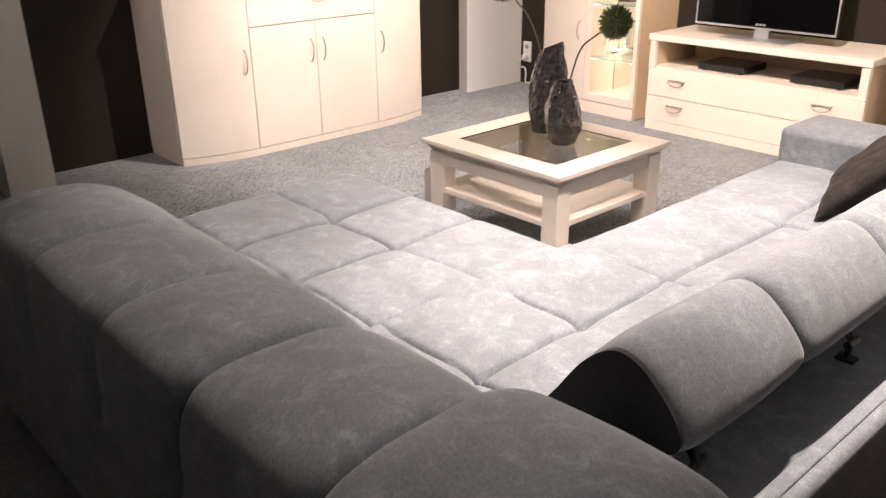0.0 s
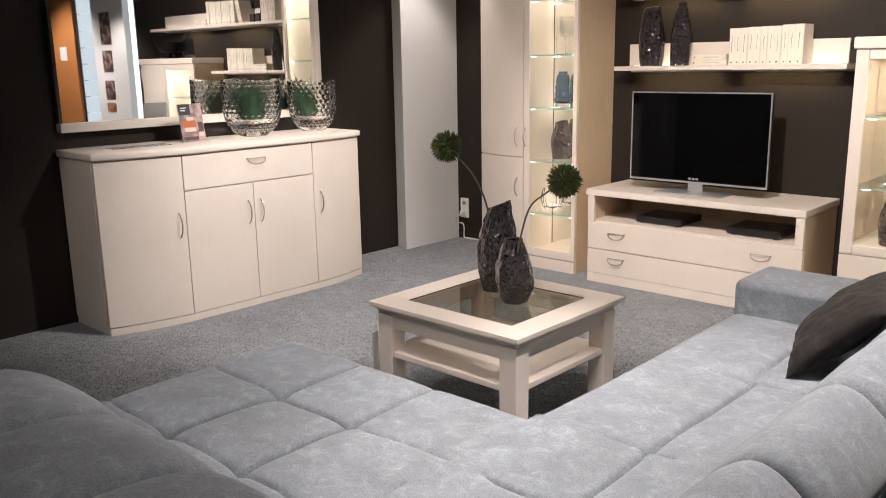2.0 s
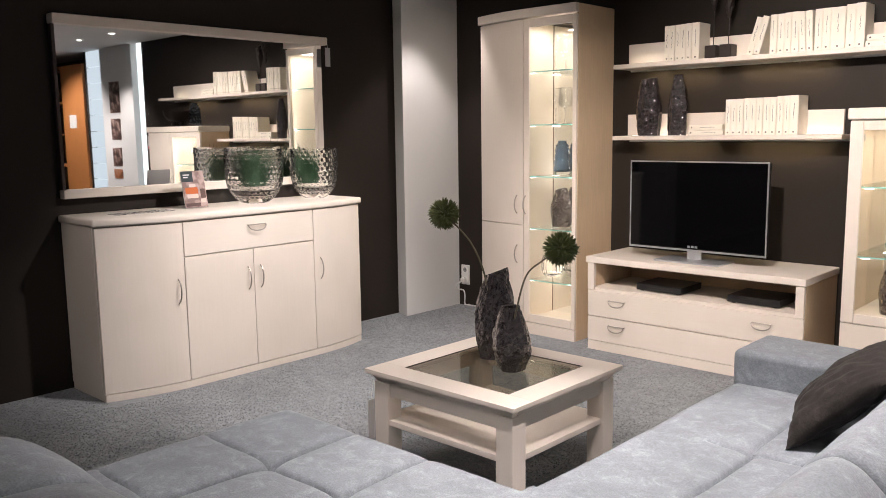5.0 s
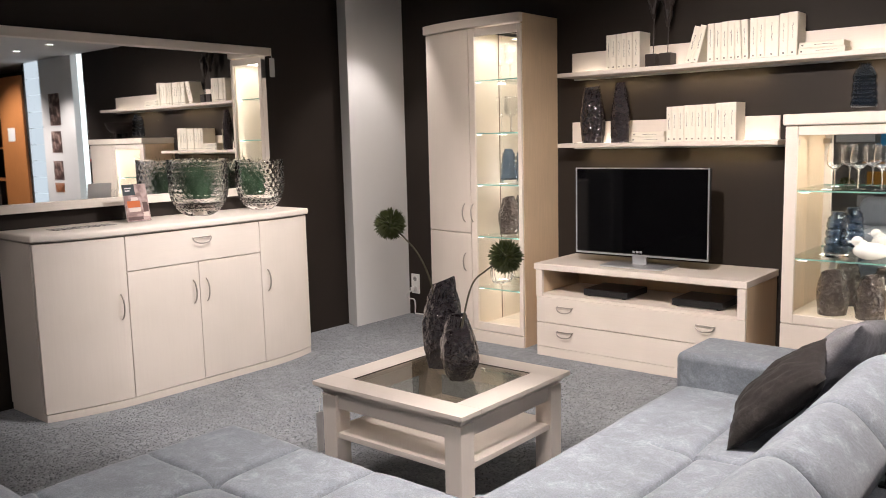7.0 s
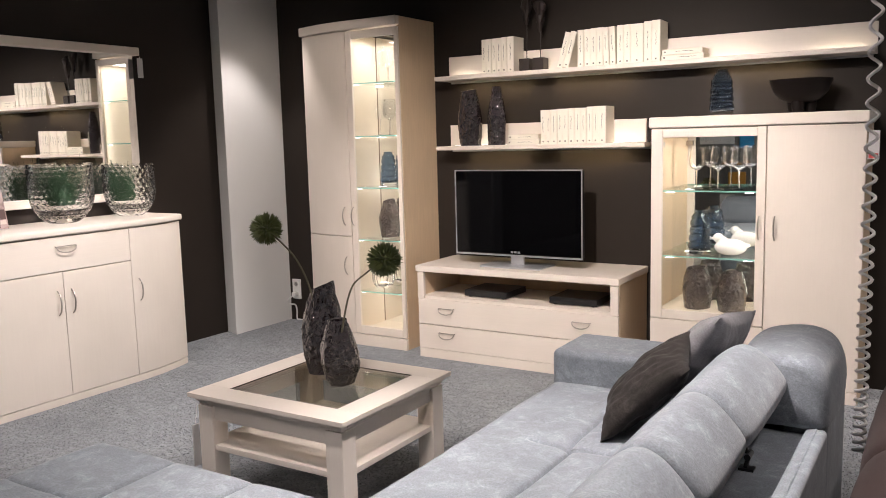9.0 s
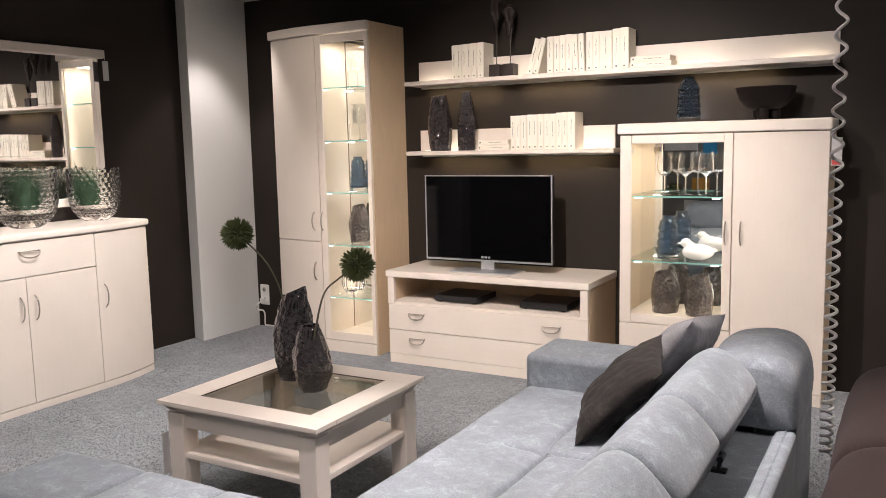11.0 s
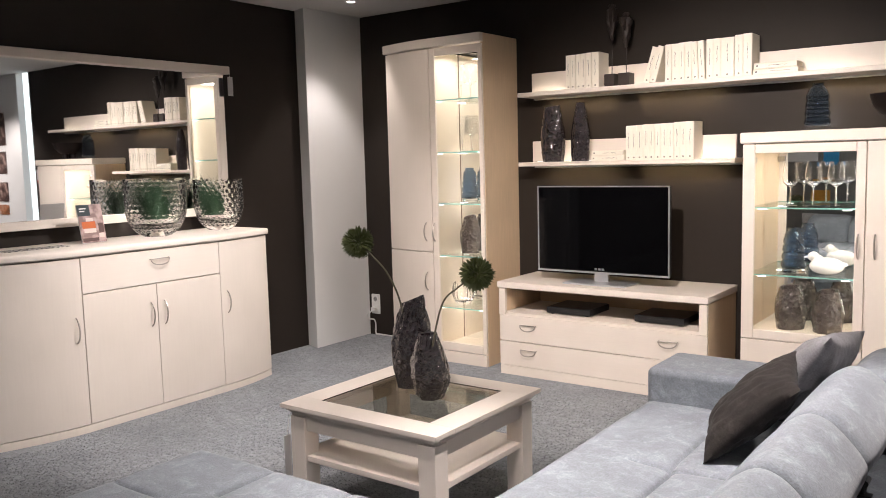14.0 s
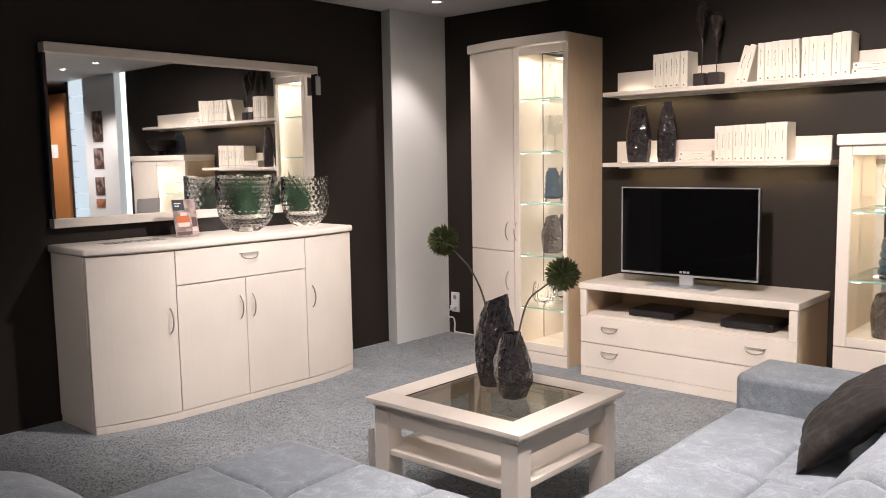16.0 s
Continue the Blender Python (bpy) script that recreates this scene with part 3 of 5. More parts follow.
# ---- glazed highboard ----
def highboard():
    t = thing("highboard", (3.58, -0.18, 0.0), "cream wooden highboard with a lit glass door and a plain door", "cabinet")
    X0, XM, X1, YF, YB, ZT = 3.066, 3.652, 4.096, -0.345, -0.006, 1.372
    part("side_panel", box(X0, YF + 0.022, 0.0, X0 + 0.02, YB, ZT, 0.001), MAPLE, t)
    part("side_panel", box(X1 - 0.02, YF + 0.022, 0.0, X1, YB, ZT, 0.001), MAPLE, t)
    part("partition", box(XM - 0.01, YF + 0.024, 0.06, XM + 0.01, YB - 0.01, ZT - 0.002, 0.001), INNER, t)
    part("back_mirror", box(X0 + 0.022, YB - 0.012, 0.385, XM - 0.012, YB - 0.006, ZT - 0.02), MIRROR, t, "mirrored back panel", smooth=0)
    part("back_panel", box(X0 + 0.02, YB - 0.0055, 0.03, X1 - 0.02, YB - 0.001, ZT - 0.002), MAPLE, t)
    part("bay_floor", box(X0 + 0.021, YF + 0.024, 0.365, XM - 0.011, YB - 0.013, 0.388, 0.001), INNER, t)
    part("bay_top", box(X0 + 0.021, YF + 0.024, ZT - 0.018, XM - 0.011, YB - 0.013, ZT - 0.001), MAPLE_X, t)
    part("inner_body", box(XM + 0.011, YF + 0.025, 0.06, X1 - 0.021, YB - 0.007, ZT - 0.003), CREAM, t)
    part("lower_body", box(X0 + 0.021, YF + 0.025, 0.06, XM - 0.011, YB - 0.014, 0.36), CREAM, t)
    part("plinth", box(X0 + 0.001, YF + 0.001, 0.0, X1 - 0.001, YF + 0.02, 0.062, 0.002), CREAM_X, t)
    part("top_board", box(X0 - 0.010, YF - 0.018, ZT + 0.001, X1 + 0.010, YB + 0.004, 1.430, 0.009, 3), CREAM_X, t)
    plain = part("door", box(XM + 0.002, YF, 0.066, X1 - 0.001, YF + 0.021, ZT - 0.003, 0.0025), CREAM, t)
    part("drawer_front", box(X0 + 0.001, YF, 0.066, XM - 0.002, YF + 0.021, 0.348, 0.0025), CREAM_X, t)
    ga, gb, z0, z1 = X0 + 0.062, XM - 0.046, 0.402, 1.322
    door = part("glass_door", box(ga - 0.01, YF + 0.009, z0 - 0.01, gb + 0.01, YF + 0.013, z1 + 0.01), GLASS, t, "clear glass pane", shadow=False, smooth=0)
    part("stile", box(X0 + 0.001, YF, 0.352, ga, YF + 0.021, ZT - 0.003, 0.004), CREAM, door)
    part("stile", box(gb, YF, 0.352, XM - 0.002, YF + 0.021, ZT - 0.003, 0.004), CREAM, door)
    part("rail", box(ga, YF + 0.001, 0.352, gb, YF + 0.020, z0, 0.006), CREAM_X, door)
    part("rail", box(ga, YF + 0.001, z1, gb, YF + 0.020, ZT - 0.003, 0.006), CREAM_X, door)
    bow_handle(door, XM - 0.030, YF, 0.86, 0.12, (0, -1, 0))
    bow_handle(plain, XM + 0.045, YF, 0.86, 0.12, (0, -1, 0))
    for z in (0.692, 1.043):
        s = part("glass_shelf", box(X0 + 0.023, YF + 0.037, z - 0.008, XM - 0.013, YB - 0.016, z), GLASS_GREEN, t, "glass shelf with a green edge", shadow=False, smooth=0)
        part("front_edge", box(X0 + 0.023, YF + 0.035, z - 0.008, XM - 0.013, YF + 0.037, z), GLASS_EDGE, s, "pale green polished edge")
        for xx, yy in ((X0 + 0.09, YF + 0.05), (X0 + 0.12, -0.035), (XM - 0.09, YF + 0.05)):
            part("clip_light", box(xx - 0.02, yy - 0.006, z - 0.014, xx + 0.02, yy + 0.006, z - 0.009, 0.001), CLIP_GLOW, s, "small lit shelf clip", shadow=False)
    part("hinge", box(X0 + 0.0205, YF + 0.03, 1.27, X0 + 0.06, YF + 0.06, 1.30, 0.003), NICKEL, t)


highboard()


# ---- wall shelves ----
def wall_shelf(x0, x1, z, xp1, label):
    t = thing("wall_shelf", ((x0 + x1) / 2, -0.1, z), label, "shelf", "wall shelves")
    part("board", box(x0, -0.205, z - 0.026, x1, -0.004, z, 0.004), CREAM_X, t)
    part("back_panel", box(x0 + 0.002, -0.022, z + 0.001, xp1, -0.003, z + 0.133, 0.002), CREAM_X, t)
    part("rail", box(x0 + 0.02, -0.03, z - 0.038, x1 - 0.02, -0.003, z - 0.0270, 0.001), SILVER, t, "slim metal wall rail")
    part("light_strip", box(x0 + 0.05, -0.046, z + 0.0005, xp1 - 0.05, -0.038, z + 0.004), LED_GLOW, t, "thin warm light strip", shadow=False)


wall_shelf(1.622, 2.985, 1.300, 2.934, "short cream wooden wall shelf with upstand, lit along the back")
wall_shelf(1.622, 4.100, 1.735, 4.098, "long cream wooden wall shelf with upstand, lit along the back")


# ---- television ----
def television():
    t = thing("television", (2.245, -0.30, 0.581), "flat black television with a thin silver frame on a chrome foot", "television")
    x0, x1, z0, z1, y = 1.832, 2.668, 0.640, 1.156, -0.33
    part("housing", box(x0 + 0.004, y + 0.004, z0 + 0.004, x1 - 0.004, y + 0.045, z1 - 0.004, 0.006), BLACK, t)
    part("screen", box(x0 + 0.009, y - 0.0005, z0 + 0.016, x1 - 0.009, y + 0.004, z1 - 0.009), SCREEN, t, "dark glossy screen", smooth=0)
    bm = box(x0, y - 0.002, z0, x1, y + 0.008, z0 + 0.010, 0.001)
    box(x0, y - 0.002, z1 - 0.007, x1, y + 0.008, z1, 0.001, bm=bm)
    box(x0, y - 0.002, z0 + 0.010, x0 + 0.007, y + 0.008, z1 - 0.007, 0.001, bm=bm)
    box(x1 - 0.007, y - 0.002, z0 + 0.010, x1, y + 0.008, z1 - 0.007, 0.001, bm=bm)
    part("frame", bm, SILVER, t, "thin silver frame")
    part("neck", box(2.205, y + 0.01, 0.592, 2.290, y + 0.03, 0.652, 0.002), SILVER, t)
    part("foot", box(2.05, y - 0.10, 0.581, 2.445, y + 0.12, 0.592, 0.003), SILVER, t, "brushed metal foot plate")
    bm = None
    for k in (-1, 0, 1):
        bm = box(2.243 + k * 0.022 - 0.008, y - 0.0035, 0.660, 2.243 + k * 0.022 + 0.008, y - 0.002, 0.672, 0.0, bm=bm)
    part("emblem", bm, SILVER, t, "small silver emblem")


television()
for bx, bw in ((2.075, 0.29), (2.64, 0.29)):
    t = thing("media_player", (bx, -0.25, 0.389), "flat black media player box in the lowboard bay", "media player", "media players")
    part("body", box(bx - bw / 2, -0.41, 0.394, bx + bw / 2, -0.15, 0.432, 0.004), BLACK, t)
    part("disc_slot", box(bx - 0.07, -0.4112, 0.416, bx + 0.07, -0.4100, 0.420), DARKHOLE, t)
    for fx, fy in ((-1, -0.39), (1, -0.39), (-1, -0.17), (1, -0.17)):
        part("foot", lathe([(0.0, 0.0), (0.012, 0.0), (0.012, 0.005), (0.0, 0.005)], (bx + fx * (bw / 2 - 0.03), fy, 0.389), 10), BLACK, t)


# ---- coffee table ----
def coffee_table():
    t = thing("coffee_table", (2.395, -2.305, 0.0), "square cream coffee table with a smoked glass inset and lower shelf", "table")
    x0, x1, y0, y1, H = 2.020, 2.770, -2.652, -1.955, 0.420
    wf = 0.112
    for name, a in (("top_frame", (x0, y0, x1, y0 + wf)), ("top_frame", (x0, y1 - wf, x1, y1)), ("top_frame", (x0, y0 + wf, x0 + wf, y1 - wf)), ("top_frame", (x1 - wf, y0 + wf, x1, y1 - wf))):
        long_x = a[2] - a[0] > 0.3
        part(name, box(a[0], a[1], H - 0.0175, a[2], a[3], H, 0.0018), CREAM_X if long_x else CREAM_Y, t)
    moulding = None
    for s, (h0, h1) in ((0.010, (H - 0.023, H - 0.0180)), (0.018, (H - 0.030, H - 0.0235)), (0.025, (H - 0.038, H - 0.0305)), (0.030, (H - 0.048, H - 0.0385))):
        moulding = box(x0 + s, y0 + s, h0, x1 - s, y0 + s + 0.03, h1, 0.002, bm=moulding)
        moulding = box(x0 + s, y1 - s - 0.03, h0, x1 - s, y1 - s, h1, 0.002, bm=moulding)
        moulding = box(x0 + s, y0 + s + 0.031, h0, x0 + s + 0.03, y1 - s - 0.031, h1, 0.002, bm=moulding)
        moulding = box(x1 - s - 0.03, y0 + s + 0.031, h0, x1 - s, y1 - s - 0.031, h1, 0.002, bm=moulding)
    part("moulding", moulding, CREAM_X, t)
    part("glass_inset", box(x0 + wf - 0.004, y0 + wf - 0.004, H - 0.012, x1 - wf + 0.004, y1 - wf + 0.004, H - 0.004), GLASS_SMOKE, t, "smoked glass inset", smooth=0, shadow=False)
    seal = box(x0 + wf, y0 + wf, H - 0.0038, x1 - wf, y0 + wf + 0.004, H - 0.0012)
    box(x0 + wf, y1 - wf - 0.004, H - 0.0038, x1 - wf, y1 - wf, H - 0.0012, bm=seal)
    box(x0 + wf, y0 + wf + 0.004, H - 0.0038, x0 + wf + 0.004, y1 - wf - 0.004, H - 0.0012, bm=seal)
    box(x1 - wf - 0.004, y0 + wf + 0.004, H - 0.0038, x1 - wf, y1 - wf - 0.004, H - 0.0012, bm=seal)
    part("glass_seal", seal, BLOCK, t, "thin dark seal round the glass")
    L, i = 0.076, 0.026
    for lx in (x0 + i, x1 - i - L):
        for ly in (y0 + i, y1 - i - L):
            part("leg", box(lx, ly, 0.0, lx + L, ly + L, H - 0.0485, 0.005), CREAM, t)
    for a in ((x0 + i + L, y0 + i + 0.012, x1 - i - L, y0 + i + 0.034), (x0 + i + L, y1 - i - 0.034, x1 - i - L, y1 - i - 0.012)):
        part("apron", box(a[0], a[1], H - 0.104, a[2], a[3], H - 0.0485, 0.002), CREAM_X, t)
    for a in ((x0 + i + 0.012, y0 + i + L, x0 + i + 0.034, y1 - i - L), (x1 - i - 0.034, y0 + i + L, x1 - i - 0.012, y1 - i - L)):
        part("apron", box(a[0], a[1], H - 0.104, a[2], a[3], H - 0.0485, 0.002), CREAM_Y, t)
    part("lower_shelf", box(x0 + i + 0.010, y0 + i + 0.010, 0.196, x1 - i - 0.010, y1 - i - 0.010, 0.219, 0.004), CREAM_X, t)


coffee_table()


# ---- sectional sofa ----
SEAT = 0.425


def seat_mesh(x0, x1, y0, y1, seams, edges):
    """A quilted seat: puffed panels between drawn-in seams (axis, place, from, to, depth); edges names the free sides, which are rounded over."""
    nx, ny = int((x1 - x0) / 0.0055), int((y1 - y0) / 0.0055)
    bm = bmesh.new()
    grid = []
    for i in range(nx + 1):
        row = []
        for j in range(ny + 1):
            x, y = x0 + (x1 - x0) * i / nx, y0 + (y1 - y0) * j / ny
            wob = 0.007 * noise.noise(Vector((x * 5, y * 5, 3.1)))
            z = SEAT + 0.013 + 0.005 * noise.noise(Vector((x * 3.1, y * 3.1, 0.4))) + 0.0012 * noise.noise(Vector((x * 17, y * 17, 2.0)))
            near = {"x": 9.0, "y": 9.0}
            for axis, place, lo, hi, depth in seams:
                along, across = (y, x) if axis == "x" else (x, y)
                if not lo <= along <= hi:
                    continue
                ease = min(1.0, (along - lo) / 0.05, (hi - along) / 0.05)
                d = abs(across + wob + 0.004 * math.sin((along - lo) / (hi - lo) * math.pi * 2) - place)
                near[axis] = min(near[axis], d)
                z -= depth * (0.3 + 0.7 * ease) * (0.026 * math.exp(-d / 0.0045) + 0.010 * math.exp(-d / 0.05))
            z -= 0.007 * math.exp(-((math.hypot(near["x"], near["y"]) / 0.03) ** 2))
            r = 0.06
            for side, dist in (("w", x - x0), ("e", x1 - x), ("s", y - y0), ("n", y1 - y)):
                if side in edges and dist < r:
                    z -= r - math.sqrt(max(r * r - (r - dist) ** 2, 0))
            row.append(bm.verts.new((x, y, z)))
        grid.append(row)
    for i in range(nx):
        for j in range(ny):
            bm.faces.new((grid[i][j], grid[i + 1][j], grid[i + 1][j + 1], grid[i][j + 1]))
    low = [[bm.verts.new((v.co.x, v.co.y, 0.16)) for v in loop] for loop in (grid[0], grid[-1])]
    for loop, lo in zip((grid[0], grid[-1]), low):
        for a in range(len(loop) - 1):
            bm.faces.new((loop[a], loop[a + 1], lo[a + 1], lo[a]))
    for k in (0, -1):
        loop = [row[k] for row in grid]
        lo = [bm.verts.new((v.co.x, v.co.y, 0.16)) for v in loop]
        for a in range(len(loop) - 1):
            bm.faces.new((loop[a], loop[a + 1], lo[a + 1], lo[a]))
    return bm


def roll(profile, axis, a, b, puff=0.012, closed=True, n=30, lumps=0.004, seed=0.0):
    """A stuffed length: a cross-section along an axis, drawn in towards both seamed ends."""
    bm = bmesh.new()
    cx, cz = sum(p[0] for p in profile) / len(profile), sum(p[1] for p in profile) / len(profile)
    rings = []
    for i in range(n + 1):
        u = 0.5 - 0.5 * math.cos(math.pi * i / n)
        s = a + (b - a) * u
        end = min(u, 1 - u) * abs(b - a)
        shrink = puff * 2.2 * math.exp(-end / 0.010) + puff * 0.9 * math.exp(-end / 0.06)
        ring = []
        for p, q in profile:
            d = Vector((p - cx, q - cz))
            k = lumps * noise.noise(Vector((p * 6 + seed, s * 6, q * 6)))
            d2 = d - d.normalized() * (shrink - k)
            if q < 0.2:
                d2 = d
            P, Q = cx + d2.x, cz + d2.y
            ring.append(bm.verts.new((s, P, Q) if axis == "x" else (P, s, Q)))
        rings.append(ring)
    m_ = len(profile)
    for r0, r1 in zip(rings, rings[1:]):
        for k in range(m_):
            bm.faces.new((r0[k], r0[(k + 1) % m_], r1[(k + 1) % m_], r1[k]))
    bm.faces.new(rings[0])
    bm.faces.new(rings[-1][::-1])
    return bm


def smooth_loop(pts, per=6, shut=True):
    """A closed curve through points, as a fine polygon."""
    out, n = [], len(pts)
    for i in range(n):
        p0, p1, p2, p3 = (Vector(pts[(i + k) % n]) for k in (-1, 0, 1, 2))
        for k in range(per):
            t = k / per
            out.append(tuple(0.5 * ((2 * p1) + (p2 - p0) * t + (2 * p0 - 5 * p1 + 4 * p2 - p3) * t * t + (3 * p1 - p0 - 3 * p2 + p3) * t**3)))
    return out


def sofa():
    t = thing("sectional_sofa", (3.4, -3.4, 0.0), "grey microfibre L-shaped sofa with quilted seat and adjustable headrests", "sofa")
    part("base", box(2.235, -4.02, 0.05, 3.20, -3.175, 0.30, 0.02), SUEDE, t)
    part("base", box(3.205, -4.02, 0.05, 3.92, -1.94, 0.30, 0.02), SUEDE, t)
    part("chaise_cushion", seat_mesh(2.185, 3.21, -4.03, -3.135, [("x", 2.555, -4.0, -3.14, 1.0), ("x", 2.865, -4.0, -3.14, 1.0), ("y", -3.815, 2.2, 3.22, 0.55), ("y", -3.482, 2.2, 2.60, 0.5), ("y", -3.482, 2.56, 2.88, 1.0), ("y", -3.475, 2.86, 3.22, 0.35), ("x", 3.205, -3.9, -3.62, 0.4)], "wn"), SUEDE, t)
    part("seat_cushion", seat_mesh(3.21, 3.93, -4.03, -3.135, [("x", 3.53, -4.0, -3.80, 0.9), ("x", 3.53, -3.82, -3.12, 1.0), ("y", -3.805, 3.2, 3.9, 0.55), ("y", -3.467, 3.3, 3.56, 0.6)], ""), SUEDE, t)
    part("seat_cushion", seat_mesh(3.185, 3.93, -3.135, -1.93, [("x", 3.53, -3.14, -2.52, 1.0), ("x", 3.52, -2.54, -1.95, 0.9), ("y", -3.12, 3.40, 3.60, 0.6), ("y", -2.53, 3.40, 3.93, 0.5)], "w"), SUEDE, t)
    # low backrest of the chaise: stuffed lengths side by side over one plain outer panel
    prof = smooth_loop([(-3.96, 0.42), (-3.985, 0.54), (-4.045, 0.628), (-4.13, 0.672), (-4.23, 0.686), (-4.33, 0.682), (-4.405, 0.658), (-4.440, 0.60), (-4.446, 0.50), (-4.43, 0.40), (-4.20, 0.36)], 5)
    xs = [2.395, 2.785, 3.155, 3.485, 3.840]
    for k, (a, b) in enumerate(zip(xs, xs[1:])):
        part("back_cushion", roll(prof, "x", a, b, 0.017, seed=k * 3.7), SUEDE, t)
    prof = smooth_loop([(-3.93, 0.42), (-3.95, 0.57), (-4.01, 0.655), (-4.11, 0.698), (-4.23, 0.704), (-4.33, 0.694), (-4.41, 0.662), (-4.445, 0.60), (-4.45, 0.50), (-4.43, 0.40), (-4.18, 0.36)], 5)
    part("corner_cushion", roll(prof, "x", 3.840, 4.205, 0.017, seed=31), SUEDE, t)
    part("back_panel", box(2.15, -4.428, 0.05, 4.19, -4.03, 0.47, 0.025, 3), SUEDE, t)
    # right wing: ledge, outer rim, raised headrest
    part("back_frame", box(3.925, -4.025, 0.05, 4.130, -2.135, 0.448, 0.012, 3), SUEDE, t)
    part("back_rim", box(4.118, -4.030, 0.05, 4.180, -2.140, 0.472, 0.018, 3), SUEDE, t)
    part("piping", tube([(4.150, -4.0 + 0.06 * k, 0.4725 + 0.0008 * math.sin(k * 1.7)) for k in range(32)], 0.0035, 6), SUEDE, t)
    head = smooth_loop([(3.762, 0.497), (3.815, 0.592), (3.872, 0.672), (3.930, 0.714), (3.982, 0.706), (4.030, 0.668), (4.066, 0.622), (4.072, 0.588), (4.040, 0.560), (3.92, 0.535)], 5)
    ys = [-3.905, -3.53, -3.115, -2.70, -2.15]
    rests = []
    for k, (a, b) in enumerate(zip(ys, ys[1:])):
        rests.append(part("headrest", roll(head, "y", a, b, 0.006, seed=k * 5.1), SUEDE, t))
    cap = [(p[0] * 0.9 + 3.93 * 0.1, p[1] * 0.9 + 0.60 * 0.1) for p in head]
    part("end_lining", prism(cap, "y", -3.908, -3.893), LINING, rests[0], "dark lining at the open end")
    for y in (-3.80, -3.22, -2.50):
        h = tube([(4.02, y, 0.449), (4.03, y, 0.49), (3.99, y, 0.555)], 0.007, 8)
        box(4.005, y - 0.016, 0.4485, 4.045, y + 0.016, 0.456, 0.002, bm=h)
        tube([(4.03, y - 0.022, 0.49), (4.03, y + 0.022, 0.49)], 0.009, 10, h)
        part("headrest_hinge", h, BLACK, t, "black metal headrest hinge")
    # far end: padded end block and armrest
    endb = smooth_loop([(3.86, 0.45), (3.865, 0.58), (3.91, 0.655), (3.98, 0.682), (4.08, 0.684), (4.148, 0.655), (4.178, 0.59), (4.184, 0.50), (4.168, 0.462), (4.05, 0.455)], 4)
    part("end_cushion", roll(endb, "y", -2.17, -1.66, 0.011, lumps=0.008, seed=50), SUEDE, t)
    part("end_panel", box(4.05, -2.13, 0.05, 4.176, -1.665, 0.53, 0.03, 3), SUEDE, t)
    part("armrest", box(3.205, -1.945, 0.05, 4.06, -1.645, 0.560, 0.028, 4), SUEDE, t)
    for fx, fy in ((2.26, -4.36), (2.26, -3.22), (3.27, -1.72), (4.13, -1.72), (4.13, -4.36), (3.27, -3.2)):
        part("foot", box(fx - 0.025, fy - 0.025, 0.0, fx + 0.025, fy + 0.025, 0.055, 0.003), BLACK, t, "black block foot")


sofa()


def pillow(label, mat, m, w, h, d):
    """A square stuffed pillow with pinched corners, standing in its own x-z plane."""
    bm = bmesh.new()
    n = 44
    sides = []
    for s in (-1, 1):
        g = []
        for i in range(n + 1):
            row = []
            for j in range(n + 1):
                u, v = 2 * i / n - 1, 2 * j / n - 1
                f = max((1 - u**4) * (1 - v**4), 0) ** 0.5 * (0.55 + 0.45 * (1 - u * u) * (1 - v * v))
                pinch = 1 - 0.085 * (1 - u * u) * abs(v) ** 3
                pinch2 = 1 - 0.085 * (1 - v * v) * abs(u) ** 3
                edge = max(abs(u), abs(v))
                wr = 0.008 * noise.noise(Vector((u * 3, v * 3, s * 2 + w))) + 0.006 * noise.noise(Vector((u * 9, v * 4, s + h))) + 0.007 * edge**3 * noise.noise(Vector((u * 14, v * 14, s * 3 + h)))
                row.append(bm.verts.new((u * w / 2 * pinch2, s * (d / 2 * f + wr * min(1, f * 2)), v * h / 2 * pinch)))
            g.append(row)
        for i in range(n):
            for j in range(n):
                bm.faces.new((g[i][j], g[i + 1][j], g[i + 1][j + 1], g[i][j + 1]))
        sides.append(g)
    bmesh.ops.remove_doubles(bm, verts=bm.verts, dist=0.0008)
    ob = solo("throw_pillow", bm, mat, label, "pillow", "pillows on the sofa", smooth=60)
    ob.matrix_world = m
    return ob


DARK = (3.678, -2.272, 0.575, 47.5, 103.9, 7.4)
pillow("dark brown-grey velvet throw pillow leaning on the sofa headrest", VELVET, pose(*DARK[:3]) @ pose(0, 0, 0, 0, DARK[3], 0) @ pose(0, 0, 0, 0, 0, DARK[4]) @ pose(0, 0, 0, 0, DARK[5], 0), 0.355, 0.355, 0.125)
pillow("mid-grey velvet throw pillow behind the dark one", PILLOW, pose(3.763, -1.975, 0.608) @ pose(0, 0, 0, 0, 38.5, 0) @ pose(0, 0, 0, 0, 0, 82.4) @ pose(0, 0, 0, 0, 3.0, 0), 0.39, 0.385, 0.15)


